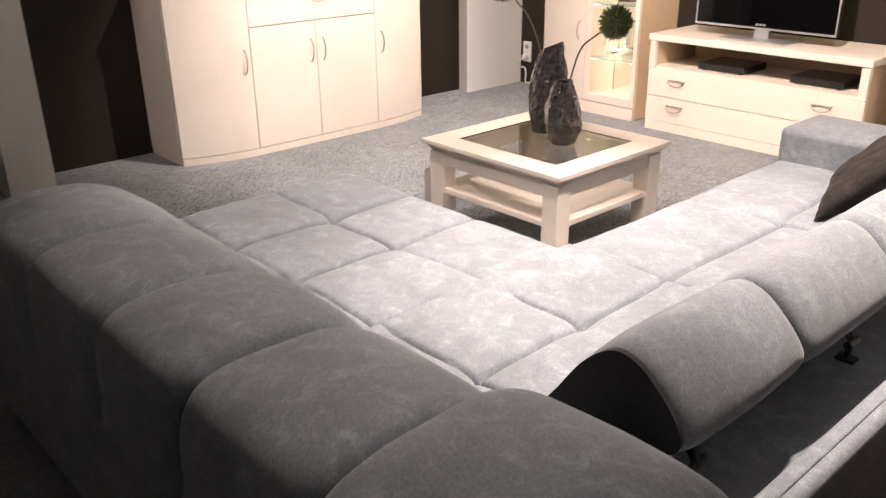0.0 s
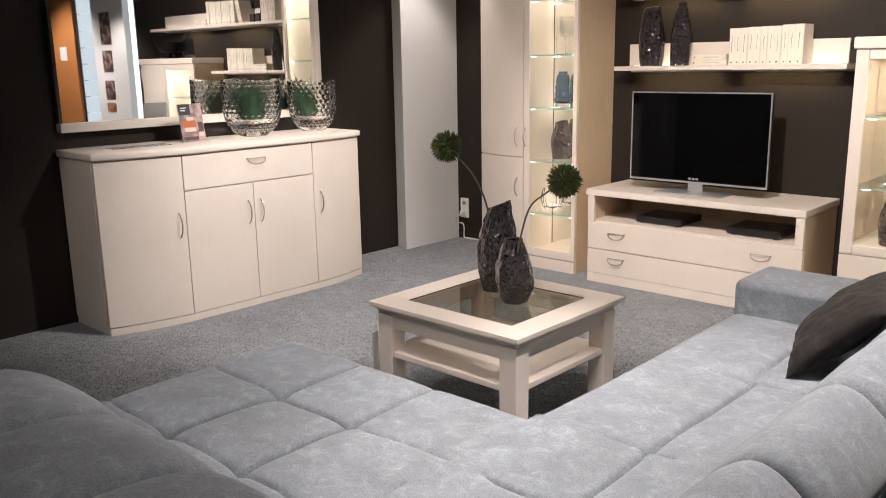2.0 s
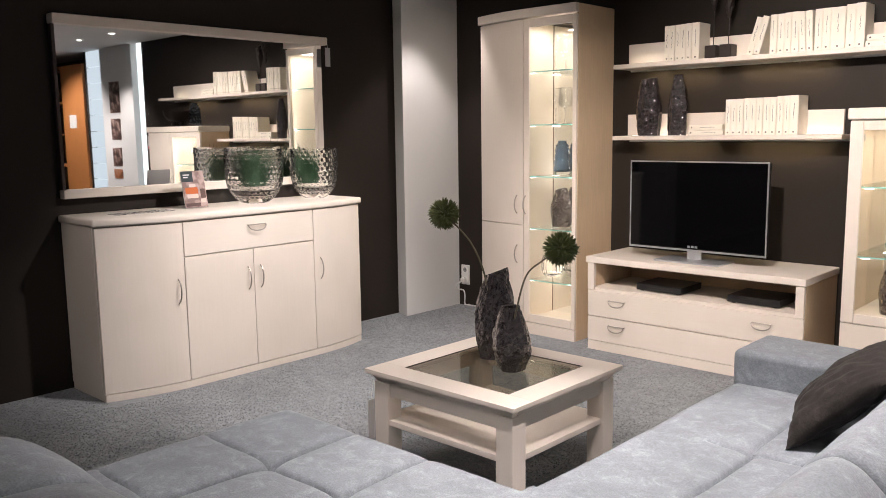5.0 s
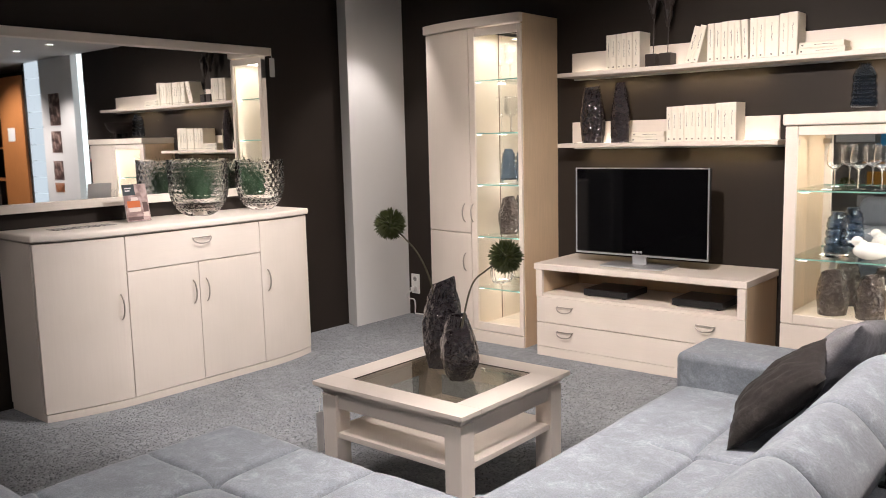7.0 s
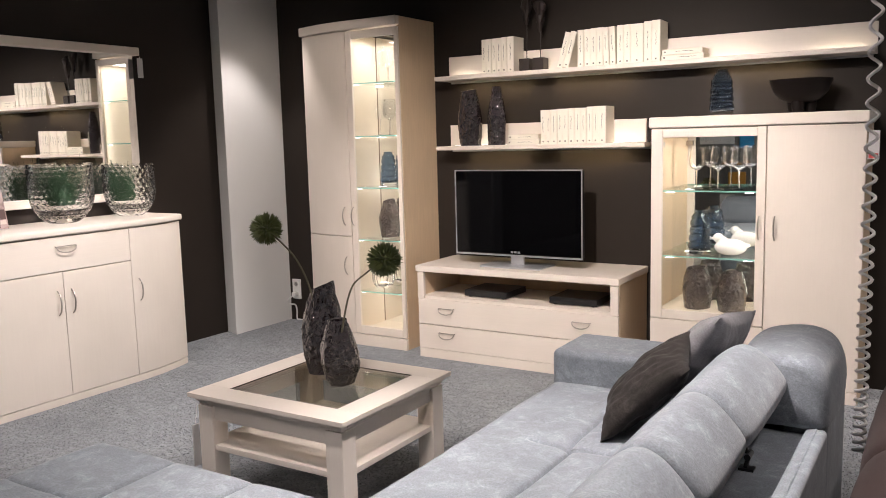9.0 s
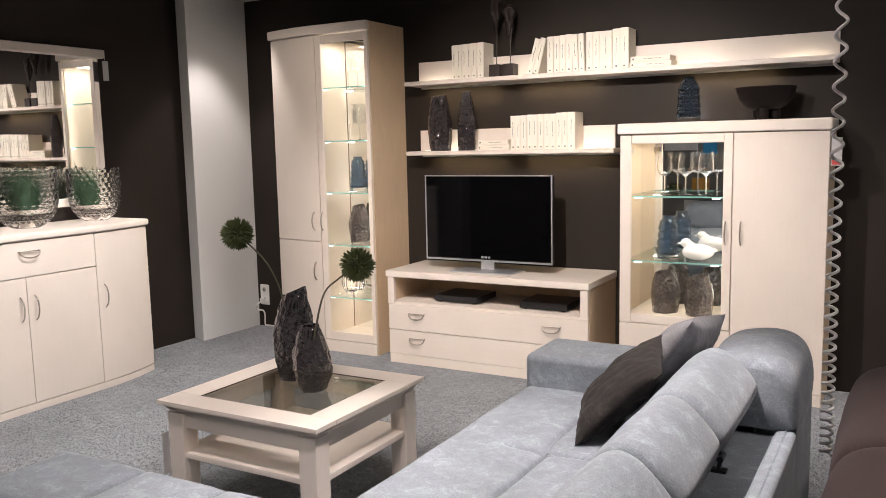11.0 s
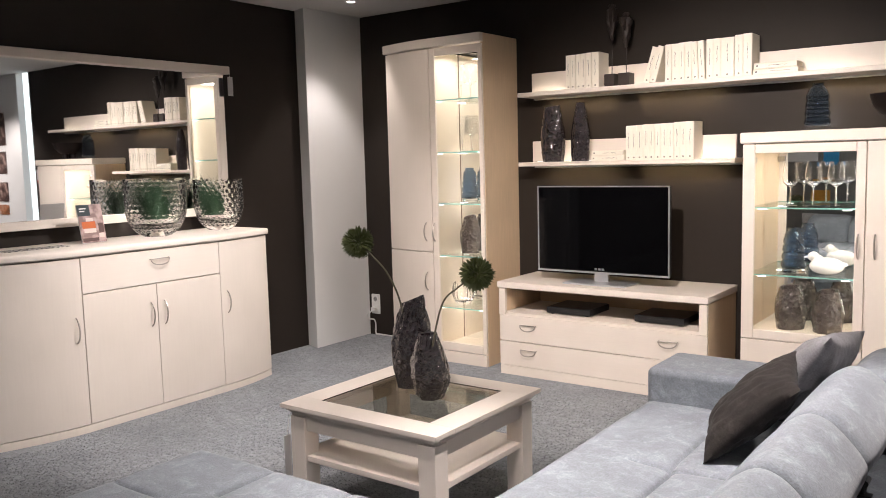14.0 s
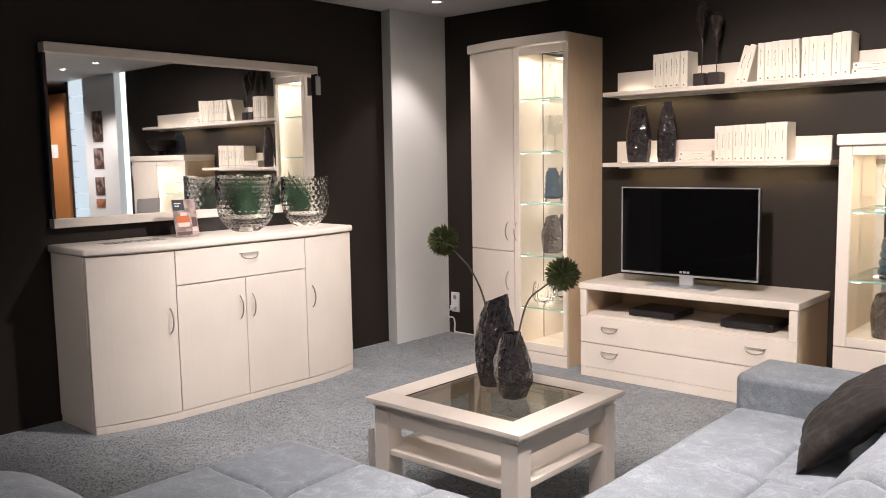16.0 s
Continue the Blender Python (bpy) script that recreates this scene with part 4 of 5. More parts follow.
def brown_sofa():
    t = thing("brown_sofa", (4.75, -2.8, 0.0), "dark brown velvet sofa standing back to back with the grey one", "sofa")
    part("base", box(4.32, -3.95, 0.05, 5.25, -1.84, 0.32, 0.03), BROWN, t)
    prof = smooth_loop([(4.305, 0.08), (4.288, 0.34), (4.295, 0.52), (4.345, 0.605), (4.45, 0.632), (4.57, 0.61), (4.64, 0.52), (4.66, 0.34), (4.60, 0.30)], 4)
    for a, b in ((-3.98, -3.28), (-3.28, -2.58), (-2.58, -1.80)):
        part("back_cushion", roll(prof, "y", a, b, 0.014, seed=a * 3), BROWN, t)
    for a, b in ((-3.95, -2.93), (-2.92, -1.90)):
        part("seat_cushion", box(4.65, a, 0.32, 5.26, b, 0.45, 0.04, 4), BROWN, t)
    for fx, fy in ((4.42, -3.88), (4.42, -1.97), (5.18, -3.88), (5.18, -1.97)):
        part("foot", box(fx - 0.025, fy - 0.025, 0.0, fx + 0.025, fy + 0.025, 0.052, 0.003), BLACK, t)


brown_sofa()


# ---- vases, bowls and plants ----
def rock_vase(label, c, r, h, seed, mat, flat=1.0, rough=0.16, lean=0.0, turn=0.0, group="", neck=0.62, peak=0.04, side=1.0, crumple=0.030, foot=0.0):
    """A vase like a lump of hewn stone: uneven facets and dents, a slanting open mouth."""
    t = thing("vase", c, label, "vase", group)
    bm = bmesh.new()
    n, rows = 96, 80
    cx, cy, cz = c
    rng = random.Random(int(seed * 10))
    planes = []
    for _ in range(34):
        nn = Vector((rng.gauss(0, 1), rng.gauss(0, 1), rng.gauss(0, 0.45))).normalized()
        planes.append((nn, rng.uniform(0.80, 1.02)))
    rings = []
    for i in range(rows + 1):
        u = i / rows
        body = 0.84 + 0.20 * math.sin(math.pi * (0.12 + 0.80 * u)) - foot * max(0, 1 - u / 0.35) ** 1.5
        if u > 0.45:
            body *= 1 - (1 - neck) * ((u - 0.45) / 0.55) ** 1.5
        ring = []
        for k in range(n):
            a = k * math.tau / n
            d = Vector((math.cos(a), math.sin(a), (u - 0.5) * h / r * 0.8))
            q = Vector((math.cos(a), math.sin(a), (u - 0.45) * 1.1))
            cut = min([1.25] + [hh / max(q.dot(nn), 1e-3) for nn, hh in planes if q.dot(nn) > 0.2])
            p = d * 1.25 + Vector((seed, seed * 0.7, seed * 1.3))
            fac = body * 0.90 * (0.22 + 0.78 * cut) - rough * 0.55 * (noise.turbulence(p * 2.2, 2, True) - 0.5)
            s3 = Vector((r * math.cos(a), r * math.sin(a), h * u)) * 17 + Vector((seed, 0, 0))
            fac += crumple * (1 - 2.2 * abs(noise.noise(s3))) + crumple * 0.35 * (1 - 2.2 * abs(noise.noise(s3 * 2.3)))
            tall = h * u + (peak * h * math.cos(a - side) * u**5)
            x, y = r * fac * math.cos(a), r * fac * math.sin(a) * flat
            ca, sa = math.cos(turn), math.sin(turn)
            ring.append(bm.verts.new((cx + x * ca - y * sa + lean * u * h, cy + x * sa + y * ca, cz + tall)))
        rings.append(ring)
    inner = []
    for u in (0.985, 0.8, 0.5):
        src = rings[-1]
        mid = sum((v.co for v in src), Vector()) / n
        inner.append([bm.verts.new((mid.x + (v.co.x - mid.x) * 0.82, mid.y + (v.co.y - mid.y) * 0.82, v.co.z - (1 - u) * h)) for v in src])
    loops = rings + inner
    for a, b in zip(loops, loops[1:]):
        for k in range(n):
            bm.faces.new((a[k], a[(k + 1) % n], b[(k + 1) % n], b[k]))
    bm.faces.new(rings[0][::-1])
    bm.faces.new(inner[-1])
    part("body", bm, mat, t, smooth=50)
    return t


def flower(label, path, r, seed):
    """A dried ball of spikes on a bent stem."""
    rng = random.Random(seed)
    base, head = path[0], Vector(path[-1])
    t = thing("dried_flower", base, label, "flower", "dried flowers")
    pts = smooth_line(path, 8)
    part("stem", tube(pts, [0.0042 - 0.0012 * i / len(pts) for i in range(len(pts))], 7), STEM, t)
    bm = lathe([(0.0, -r * 0.60)] + [(r * 0.60 * math.sin(math.pi * i / 10), -r * 0.60 * math.cos(math.pi * i / 10)) for i in range(1, 10)] + [(0.0, r * 0.60)], head, 14)
    count = 300
    for i in range(count):
        zz = 1 - 2 * (i + 0.5) / count
        a = i * 2.39996
        d = Vector((math.cos(a) * math.sqrt(1 - zz * zz), math.sin(a) * math.sqrt(1 - zz * zz), zz))
        d = (d + Vector((rng.uniform(-0.12, 0.12), rng.uniform(-0.12, 0.12), rng.uniform(-0.12, 0.12)))).normalized()
        s = d.orthogonal().normalized()
        w = d.cross(s)
        k = r * rng.uniform(0.92, 1.06)
        ring = [bm.verts.new(head + d * r * 0.50 + 0.0042 * (math.cos(q) * s + math.sin(q) * w)) for q in (0, 2.1, 4.2)]
        mid = [bm.verts.new(head + d * r * 0.82 + 0.0038 * (math.cos(q) * s + math.sin(q) * w)) for q in (0, 2.1, 4.2)]
        tip = bm.verts.new(head + d * k)
        for j in range(3):
            bm.faces.new((ring[j], ring[(j + 1) % 3], mid[(j + 1) % 3], mid[j]))
            bm.faces.new((mid[j], mid[(j + 1) % 3], tip))
    part("flower_head", bm, SPIKE, t, "green spiky ball head", smooth=0)


def smooth_line(pts, per=6):
    pts = [Vector(p) for p in pts]
    full = [pts[0] * 2 - pts[1]] + pts + [pts[-1] * 2 - pts[-2]]
    out = []
    for i in range(1, len(full) - 2):
        p0, p1, p2, p3 = full[i - 1 : i + 3]
        for k in range(per):
            s = k / per
            out.append(0.5 * ((2 * p1) + (p2 - p0) * s + (2 * p0 - 5 * p1 + 4 * p2 - p3) * s * s + (3 * p1 - p0 - 3 * p2 + p3) * s**3))
    return out + [pts[-1]]


TT = 0.4205
rock_vase("tall dark glazed vase like hewn rock on the coffee table", (2.302, -2.205, TT), 0.096, 0.362, 2.3, GLAZE, 0.8, lean=0.085, group="vases on the coffee table", neck=0.66, peak=0.05, side=0.2, foot=0.25)
rock_vase("short dark glazed vase like hewn rock on the coffee table", (2.474, -2.292, TT), 0.084, 0.252, 7.9, GLAZE, 0.92, group="vases on the coffee table", neck=0.56, peak=0.008, foot=0.22)
flower("green spiky dried flower on a long bent stem", [(2.325, -2.235, 0.60), (2.305, -2.25, 0.77), (2.262, -2.27, 0.885), (2.205, -2.29, 0.955), (2.135, -2.30, 1.010)], 0.069, 4)
flower("green spiky dried flower leaning out of the short vase", [(2.490, -2.315, 0.52), (2.520, -2.315, 0.675), (2.565, -2.315, 0.805), (2.635, -2.315, 0.865), (2.712, -2.305, 0.918)], 0.068, 9)


def glass_bowl(label, c, r, h, cols):
    """A heavy pressed-glass bowl: rows of round hollows outside, a smooth inside, a thick clear bottom."""
    t = thing("glass_bowl", c, label, "bowl", "glass bowls on the sideboard")
    rows = 11

    def dent(a, z, rr):
        v = (z / h) * rows
        k = int(v)
        if k < 1 or v > rows - 0.4:
            return rr
        u = a / math.tau * cols + 0.5 * (k % 2)
        du, dv = (u % 1) - 0.5, (v % 1) - 0.5
        return rr - 0.0070 * max(0, 1 - (du * du + dv * dv) / 0.24)

    def wall(u):
        return r * math.sqrt(1 - 0.78 * (1 - min(u / 0.50, 1)) ** 2)

    out = [(wall(i / 83), h * (0.010 + 0.990 * i / 83)) for i in range(84)]
    inner = [(max(rr - 0.014, 0.01), z) for rr, z in reversed(out[20:])]
    bm = lathe([(0.0, 0.004), (r * 0.36, 0.004), (r * 0.42, 0.0)] + out, c, cols * 8, shape=dent)
    lathe([(out[-1][0], out[-1][1])] + inner + [(r * 0.45, inner[-1][1] - 0.010), (0.0, inner[-1][1] - 0.014)], c, cols * 8, bm)
    bmesh.ops.remove_doubles(bm, verts=bm.verts, dist=0.0003)
    part("bowl", bm, GLASS_CUT, t, smooth=50, shadow=False)
    return t


def grass(label, c, r, h, seed, count, lean):
    """A tuft of narrow arching blades that leans one way in its bowl; c is the bowl's middle, r its inner radius."""
    rng = random.Random(seed)
    bm = bmesh.new()
    cx, cy, cz = c
    lx, ly = lean
    for i in range(count):
        a, q = rng.uniform(0, math.tau), rng.uniform(0, 1) ** 0.6
        p = Vector((cx + 0.6 * lx + 0.60 * r * q * math.cos(a), cy + 0.6 * ly + 0.60 * r * q * math.sin(a), cz + (0.02 + 0.22 * q * q * rng.random()) * h))
        out = Vector((lx + math.cos(a) * rng.uniform(-0.4, 0.9) * r, ly + math.sin(a) * rng.uniform(-0.4, 0.9) * r, 0))
        top = rng.uniform(0.30, 0.88) * h * (1.0 if i % 14 else 1.22)
        w = rng.uniform(0.0025, 0.0055)
        side = Vector((-math.sin(a), math.cos(a), 0)) * w
        prev = None
        for k in range(5):
            s = k / 4
            mid = p + out * s**1.6 + Vector((0, 0, top * (s - 0.16 * s * s)))
            d = Vector((mid.x - cx, mid.y - cy, 0))
            if d.length > r * 0.93:
                mid -= d.normalized() * (d.length - r * 0.93)
            row = [bm.verts.new(mid - side * (1 - s * 0.9)), bm.verts.new(mid + side * (1 - s * 0.9))]
            if prev:
                bm.faces.new((prev[0], prev[1], row[1], row[0]))
            prev = row
    solo("artificial_grass", bm, GREEN, label, "plant", "grass in the bowls", smooth=0, base=c)


SB = 0.9365
glass_bowl("large cut-glass bowl holding green grass on the sideboard", (0.205, -1.895, SB), 0.172, 0.330, 26)
glass_bowl("smaller cut-glass bowl holding green grass on the sideboard", (0.205, -1.445, SB), 0.150, 0.312, 24)
grass("dense tuft of artificial green grass in a glass bowl", (0.205, -1.895, SB + 0.090), 0.155, 0.295, 3, 460, (-0.010, 0.004))
grass("small tuft of artificial green grass in a glass bowl", (0.205, -1.445, SB + 0.085), 0.135, 0.300, 5, 330, (-0.030, -0.055))


def ring_vase(label, c, r, h, group="", taper=0.06, lip=0.46):
    """A blue glass bottle vase, swelling in broad rings under a short neck, on a thick clear base."""
    t = thing("blue_vase", c, label, "vase", group)
    z0 = 0.022
    out = []
    steps = 4
    for s in range(steps):
        a, b = z0 + (0.80 * h - z0) * s / steps, z0 + (0.80 * h - z0) * (s + 1) / steps
        k = r * (1 - taper * s)
        for i in range(9):
            u = i / 8
            out.append((k * (0.85 + 0.15 * math.sin(math.pi * u) ** 0.5), a + (b - a) * (0.01 + 0.98 * u)))
    out += [(r * lip * 1.62, 0.855 * h), (r * lip * 1.25, 0.905 * h), (r * lip, 0.94 * h), (r * lip * 1.12, h)]
    inner = [(rr - 0.005, z) for rr, z in reversed(out)]
    part("body", lathe([(0.0, z0)] + out + inner[:-1] + [(r * 0.7, z0 + 0.012), (0.0, z0 + 0.010)], c, 56), GLASS_BLUE, t, smooth=50, shadow=False)
    part("base", lathe([(0.0, 0.0), (r * 0.84, 0.0), (r * 0.90, 0.004), (r * 0.90, z0 - 0.001), (0.0, z0 - 0.001)], c, 48), GLASS_CUT, t, "thick clear glass base", shadow=False)
    return t


def wine_glass(c, h=0.215, r=0.040, group="wine glasses", wall=None):
    t = thing("wine_glass", c, "clear stemmed wine glass on a glass shelf", "glass", group)
    part("foot", lathe([(0.0, 0.0), (r * 0.85, 0.0), (r * 0.85, 0.002), (0.008, 0.006), (0.0, 0.006)], c, 28), CRYSTAL, t, shadow=False)
    part("stem", lathe([(0.0042, 0.005), (0.0032, h * 0.25), (0.0036, h * 0.42), (0.010, h * 0.455)], c, 12), CRYSTAL, t, shadow=False)
    shell = [(0.004, h * 0.445), (r * 0.55, h * 0.48), (r * 0.92, h * 0.56), (r, h * 0.66), (r * 0.95, h * 0.80), (r * 0.78, h)]
    if not wall:
        shell += [(r * 0.75, h), (r * 0.92, h * 0.80), (r * 0.97, h * 0.66), (r * 0.89, h * 0.565), (r * 0.5, h * 0.495), (0.0, h * 0.475)]
    part("bowl", lathe(shell, c, 36), wall or CRYSTAL, t, shadow=False)
    if wall:
        ring = [(c[0] + r * 0.78 * math.cos(k * math.tau / 24), c[1] + r * 0.78 * math.sin(k * math.tau / 24), c[2] + h) for k in range(25)]
        part("rim", tube(ring, 0.0011, 6), CRYSTAL, t, shadow=False)


def ceramic_bird(label, c, s, turn):
    """A plain rounded figure: a smooth body, a small head and a short tip, in one mesh."""
    bm = bmesh.new()
    for (ox, oz), (rx, ry, rz) in (((0, 0.30), (0.56, 0.40, 0.30)), ((-0.42, 0.62), (0.19, 0.16, 0.17)), ((-0.28, 0.46), (0.22, 0.18, 0.22)), ((-0.62, 0.60), (0.10, 0.05, 0.035)), ((0.50, 0.36), (0.16, 0.16, 0.08))):
        q = bmesh.new()
        bmesh.ops.create_uvsphere(q, u_segments=24, v_segments=14, radius=1)
        for v in q.verts:
            v.co = (ox + v.co.x * rx, v.co.y * ry, oz + v.co.z * rz)
        merge(bm, q)
    for v in bm.verts:
        v.co.z = max(v.co.z, 0.02)
        v.co *= s
    ob = solo("ceramic_figure", bm, CERAMIC_WHITE, label, "figurine", "white figures", smooth=70)
    ob.matrix_world = pose(*c, 0, 0, turn)


# wall unit, tall cabinet
for z, x, y in ((1.7175, 1.16, -0.16), (1.7175, 1.245, -0.17), (1.3805, 1.16, -0.16), (1.3805, 1.245, -0.17)):
    wine_glass((x, y, z), 0.235, 0.045, wall=THIN)
ring_vase("blue ringed glass bottle vase on a glass shelf", (1.235, -0.19, 1.0475), 0.058, 0.225)
rock_vase("smoke-grey rock-like vase on a glass shelf", (1.225, -0.19, 0.7055), 0.082, 0.245, 12.1, SMOKE, 0.85)
cup = thing("glass_vase", (1.185, -0.22, 0.3605), "clear dimpled glass vase on a glass shelf", "vase")
part("body", lathe([(0.0, 0.0), (0.045, 0.0), (0.068, 0.025), (0.080, 0.065), (0.078, 0.105), (0.066, 0.145), (0.060, 0.145), (0.072, 0.105), (0.073, 0.065), (0.060, 0.030), (0.0, 0.014)], (1.185, -0.22, 0.3605), 72, shape=lambda a, z, r: r - 0.007 * abs(math.sin(a * 10) * math.sin(z * 130))), GLASS_CUT, cup, shadow=False)

# highboard
for x in (3.262, 3.375, 3.482):
    wine_glass((x, -0.165, 1.0435), 0.225, 0.041)
ring_vase("blue ringed glass vase beside a white figure on glass", (3.285, -0.17, 0.6925), 0.064, 0.235)
ceramic_bird("plain white glazed ceramic figure on a glass shelf", (3.455, -0.20, 0.6925), 0.150, 10)
rock_vase("smoke-brown crystal vase on the cabinet floor", (3.268, -0.17, 0.3885), 0.084, 0.225, 21.7, SMOKE, 0.9, group="vases in the highboard", neck=0.8)
rock_vase("smoke-brown crystal vase on the cabinet floor", (3.462, -0.19, 0.3885), 0.086, 0.218, 33.2, SMOKE, 0.9, group="vases in the highboard", neck=0.8)
ring_vase("dark blue ringed glass bottle vase on the highboard", (3.392, -0.19, 1.4305), 0.064, 0.238, "", 0.04, 0.42)
bowl = thing("footed_bowl", (3.775, -0.175, 1.4305), "wide dark brown bowl on stout feet on the highboard", "bowl")
part("dish", lathe([(0.0, 0.050), (0.055, 0.050), (0.095, 0.068), (0.128, 0.105), (0.143, 0.150), (0.148, 0.165), (0.142, 0.165), (0.120, 0.110), (0.085, 0.080), (0.0, 0.066)], (3.775, -0.175, 1.4305), 44), DARK_DISH, bowl)
for a in (0.4, 2.5, 4.6):
    px, py = 3.775 + 0.045 * math.cos(a), -0.175 + 0.045 * math.sin(a)
    part("foot", lathe([(0.0, 0.0), (0.024, 0.0), (0.030, 0.025), (0.030, 0.060), (0.0, 0.062)], (px, py, 1.4305), 14), DARK_DISH, bowl)

# lower wall shelf
rock_vase("tall dark glazed rock-like vase on the lower shelf", (1.820, -0.115, 1.3005), 0.088, 0.345, 41.0, GLAZE, 0.7, group="vases on the shelf", neck=0.80, peak=0.02)
rock_vase("slim dark glazed rock-like vase on the lower shelf", (2.015, -0.115, 1.3005), 0.066, 0.360, 57.5, GLAZE, 0.75, group="vases on the shelf", neck=0.50, peak=0.006)


# ---- books ----
def book(m, w, h, d, seed, group):
    """An upright white book; spine towards -y. w thick, h high, d deep."""
    rng = random.Random(seed)
    base = m.translation.copy()
    t = thing("book", (0, 0, 0), "white clothbound book with dark script on the spine", "book", group)
    bm = box(-w / 2, -d / 2, 0.0, -w / 2 + 0.0022, d / 2, h, 0.0006, 1)
    box(w / 2 - 0.0022, -d / 2, 0.0, w / 2, d / 2, h, 0.0006, 1, bm)
    part("cover", bm, COVER, t)
    part("spine", prism([(-w / 2, -d / 2 + 0.003), (-w / 2 + 0.003, -d / 2 - 0.002), (0, -d / 2 - 0.0035), (w / 2 - 0.003, -d / 2 - 0.002), (w / 2, -d / 2 + 0.003)], "z", 0.0, h), COVER, t)
    part("pages", box(-w / 2 + 0.0024, -d / 2 + 0.004, 0.003, w / 2 - 0.0024, d / 2 - 0.004, h - 0.004), PAPER, t, smooth=0)
    ink = None
    z = h * rng.uniform(0.34, 0.42)
    stop = h * rng.uniform(0.74, 0.82)
    while z < stop:
        hh = rng.uniform(0.004, 0.012)
        ww = rng.uniform(0.0005, 0.0018)
        ox = rng.uniform(-0.002, 0.002)
        ink = box(ox - ww, -d / 2 - 0.0046, z, ox + ww, -d / 2 - 0.0032, z + hh * 0.8, bm=ink)
        z += hh
    box(-0.004, -d / 2 - 0.0046, h * 0.055, 0.004, -d / 2 - 0.0032, h * 0.095, bm=ink)
    tagged(part("title_print", ink, INK, t, "dark unreadable script"), kind="stuff")
    t.matrix_world = m
    return t


def row_of_books(x, z, widths, heights, group, seed, lean=None, y=-0.095):
    for k, (w, h) in enumerate(zip(widths, heights)):
        a = lean[k] if lean else 0.0
        dx = w / 2 + (abs(math.sin(radians(a))) * 0.0)
        m = pose(x + dx, y + 0.004 * math.sin(k * 2.3 + seed), z + 0.0005 + max(0, -math.sin(radians(a))) * w / 2 + max(0, math.sin(radians(a))) * w / 2, 0, a, 0)
        book(m, w - 0.0008, h, 0.135, seed * 100 + k, group)
        x += w


def lying_books(x0, x1, z, n, group, seed):
    for k in range(n):
        d = x1 - x0 - 0.012 * k
        h, w = d, 0.030
        m = pose(x0 + 0.004 * k, -0.10 + 0.004 * k, z + 0.0005 + w / 2 + k * (w + 0.0008), 0, 90, 0)
        book(m, w, h, 0.135, seed * 100 + k, group)


row_of_books(2.335, 1.300, [0.034, 0.036, 0.038, 0.034, 0.038, 0.036, 0.040, 0.036, 0.037, 0.036, 0.046], [0.200, 0.200, 0.201, 0.204, 0.203, 0.204, 0.205, 0.204, 0.209, 0.209, 0.210], "books on the lower shelf", 1)
lying_books(2.115, 2.330, 1.300, 2, "books on the lower shelf", 2)
row_of_books(1.945, 1.735, [0.034, 0.034, 0.035, 0.034, 0.036, 0.046], [0.205, 0.205, 0.207, 0.207, 0.209, 0.210], "books on the long shelf", 3)
row_of_books(2.445, 1.735, [0.036, 0.037], [0.205, 0.207], "books on the long shelf", 4, [16, 15])
row_of_books(2.575, 1.735, [0.038, 0.039, 0.038, 0.040], [0.207, 0.208, 0.210, 0.211], "books on the long shelf", 5)
row_of_books(2.732, 1.735, [0.035, 0.036], [0.208, 0.210], "books on the long shelf", 6, [-3, -2.5])
row_of_books(2.808, 1.735, [0.040, 0.042, 0.072, 0.046, 0.048], [0.213, 0.213, 0.212, 0.220, 0.222], "books on the long shelf", 7)
lying_books(3.062, 3.290, 1.735, 2, "books on the long shelf", 8)


# ---- sculptures on the long shelf ----
def sculpture(label, x, h, seed, w, foot):
    """A slim abstract bronze form on a rod over a block, in one mesh."""
    bm = box(x - w / 2, -0.155, 1.7355, x + w / 2, -0.075, 1.7355 + 0.075, 0.004)
    tube([(x, -0.115, 1.805), (x + 0.004, -0.115, foot + 0.02)], 0.0028, 8, bm)
    prof = [(0.0, 0.0), (0.008, 0.01), (0.013, 0.05), (0.018, 0.10), (0.026, 0.16), (0.030, 0.205), (0.034, 0.245), (0.027, 0.275), (0.014, 0.29), (0.018, 0.305), (0.013, 0.318), (0.0, 0.325)]
    prof = [(r, z * h / 0.325) for r, z in prof]
    lathe(prof, (x, -0.115, foot), 24, bm, shape=lambda a, z, r: r * (1 + 0.9 * noise.noise(Vector((math.cos(a) * 1.6 + seed, math.sin(a) * 1.6, z * 26)))))
    solo("sculpture", bm, BRONZE, label, "sculpture", "sculptures on the long shelf", base=(x, -0.115, 1.7355))


sculpture("slim dark bronze abstract sculpture on a rod and block", 2.228, 0.215, 1.2, 0.068, 2.005)
sculpture("second slim dark bronze abstract sculpture on a rod and block", 2.318, 0.205, 5.6, 0.070, 1.955)

# ---- small things ----
holder = thing("brochure_holder", (0.265, -2.318, SB), "small acrylic holder with a red and grey brochure on the sideboard", "brochure")
tilt = Matrix.Rotation(radians(-12), 4, "Y")


def slab(y0, z0, y1, z1, off, thick=0.001):
    bm = box(off, y0, z0, off + thick, y1, z1)
    bmesh.ops.transform(bm, matrix=Matrix.Translation((0.262, -2.318, SB)) @ tilt, verts=bm.verts)
    return bm


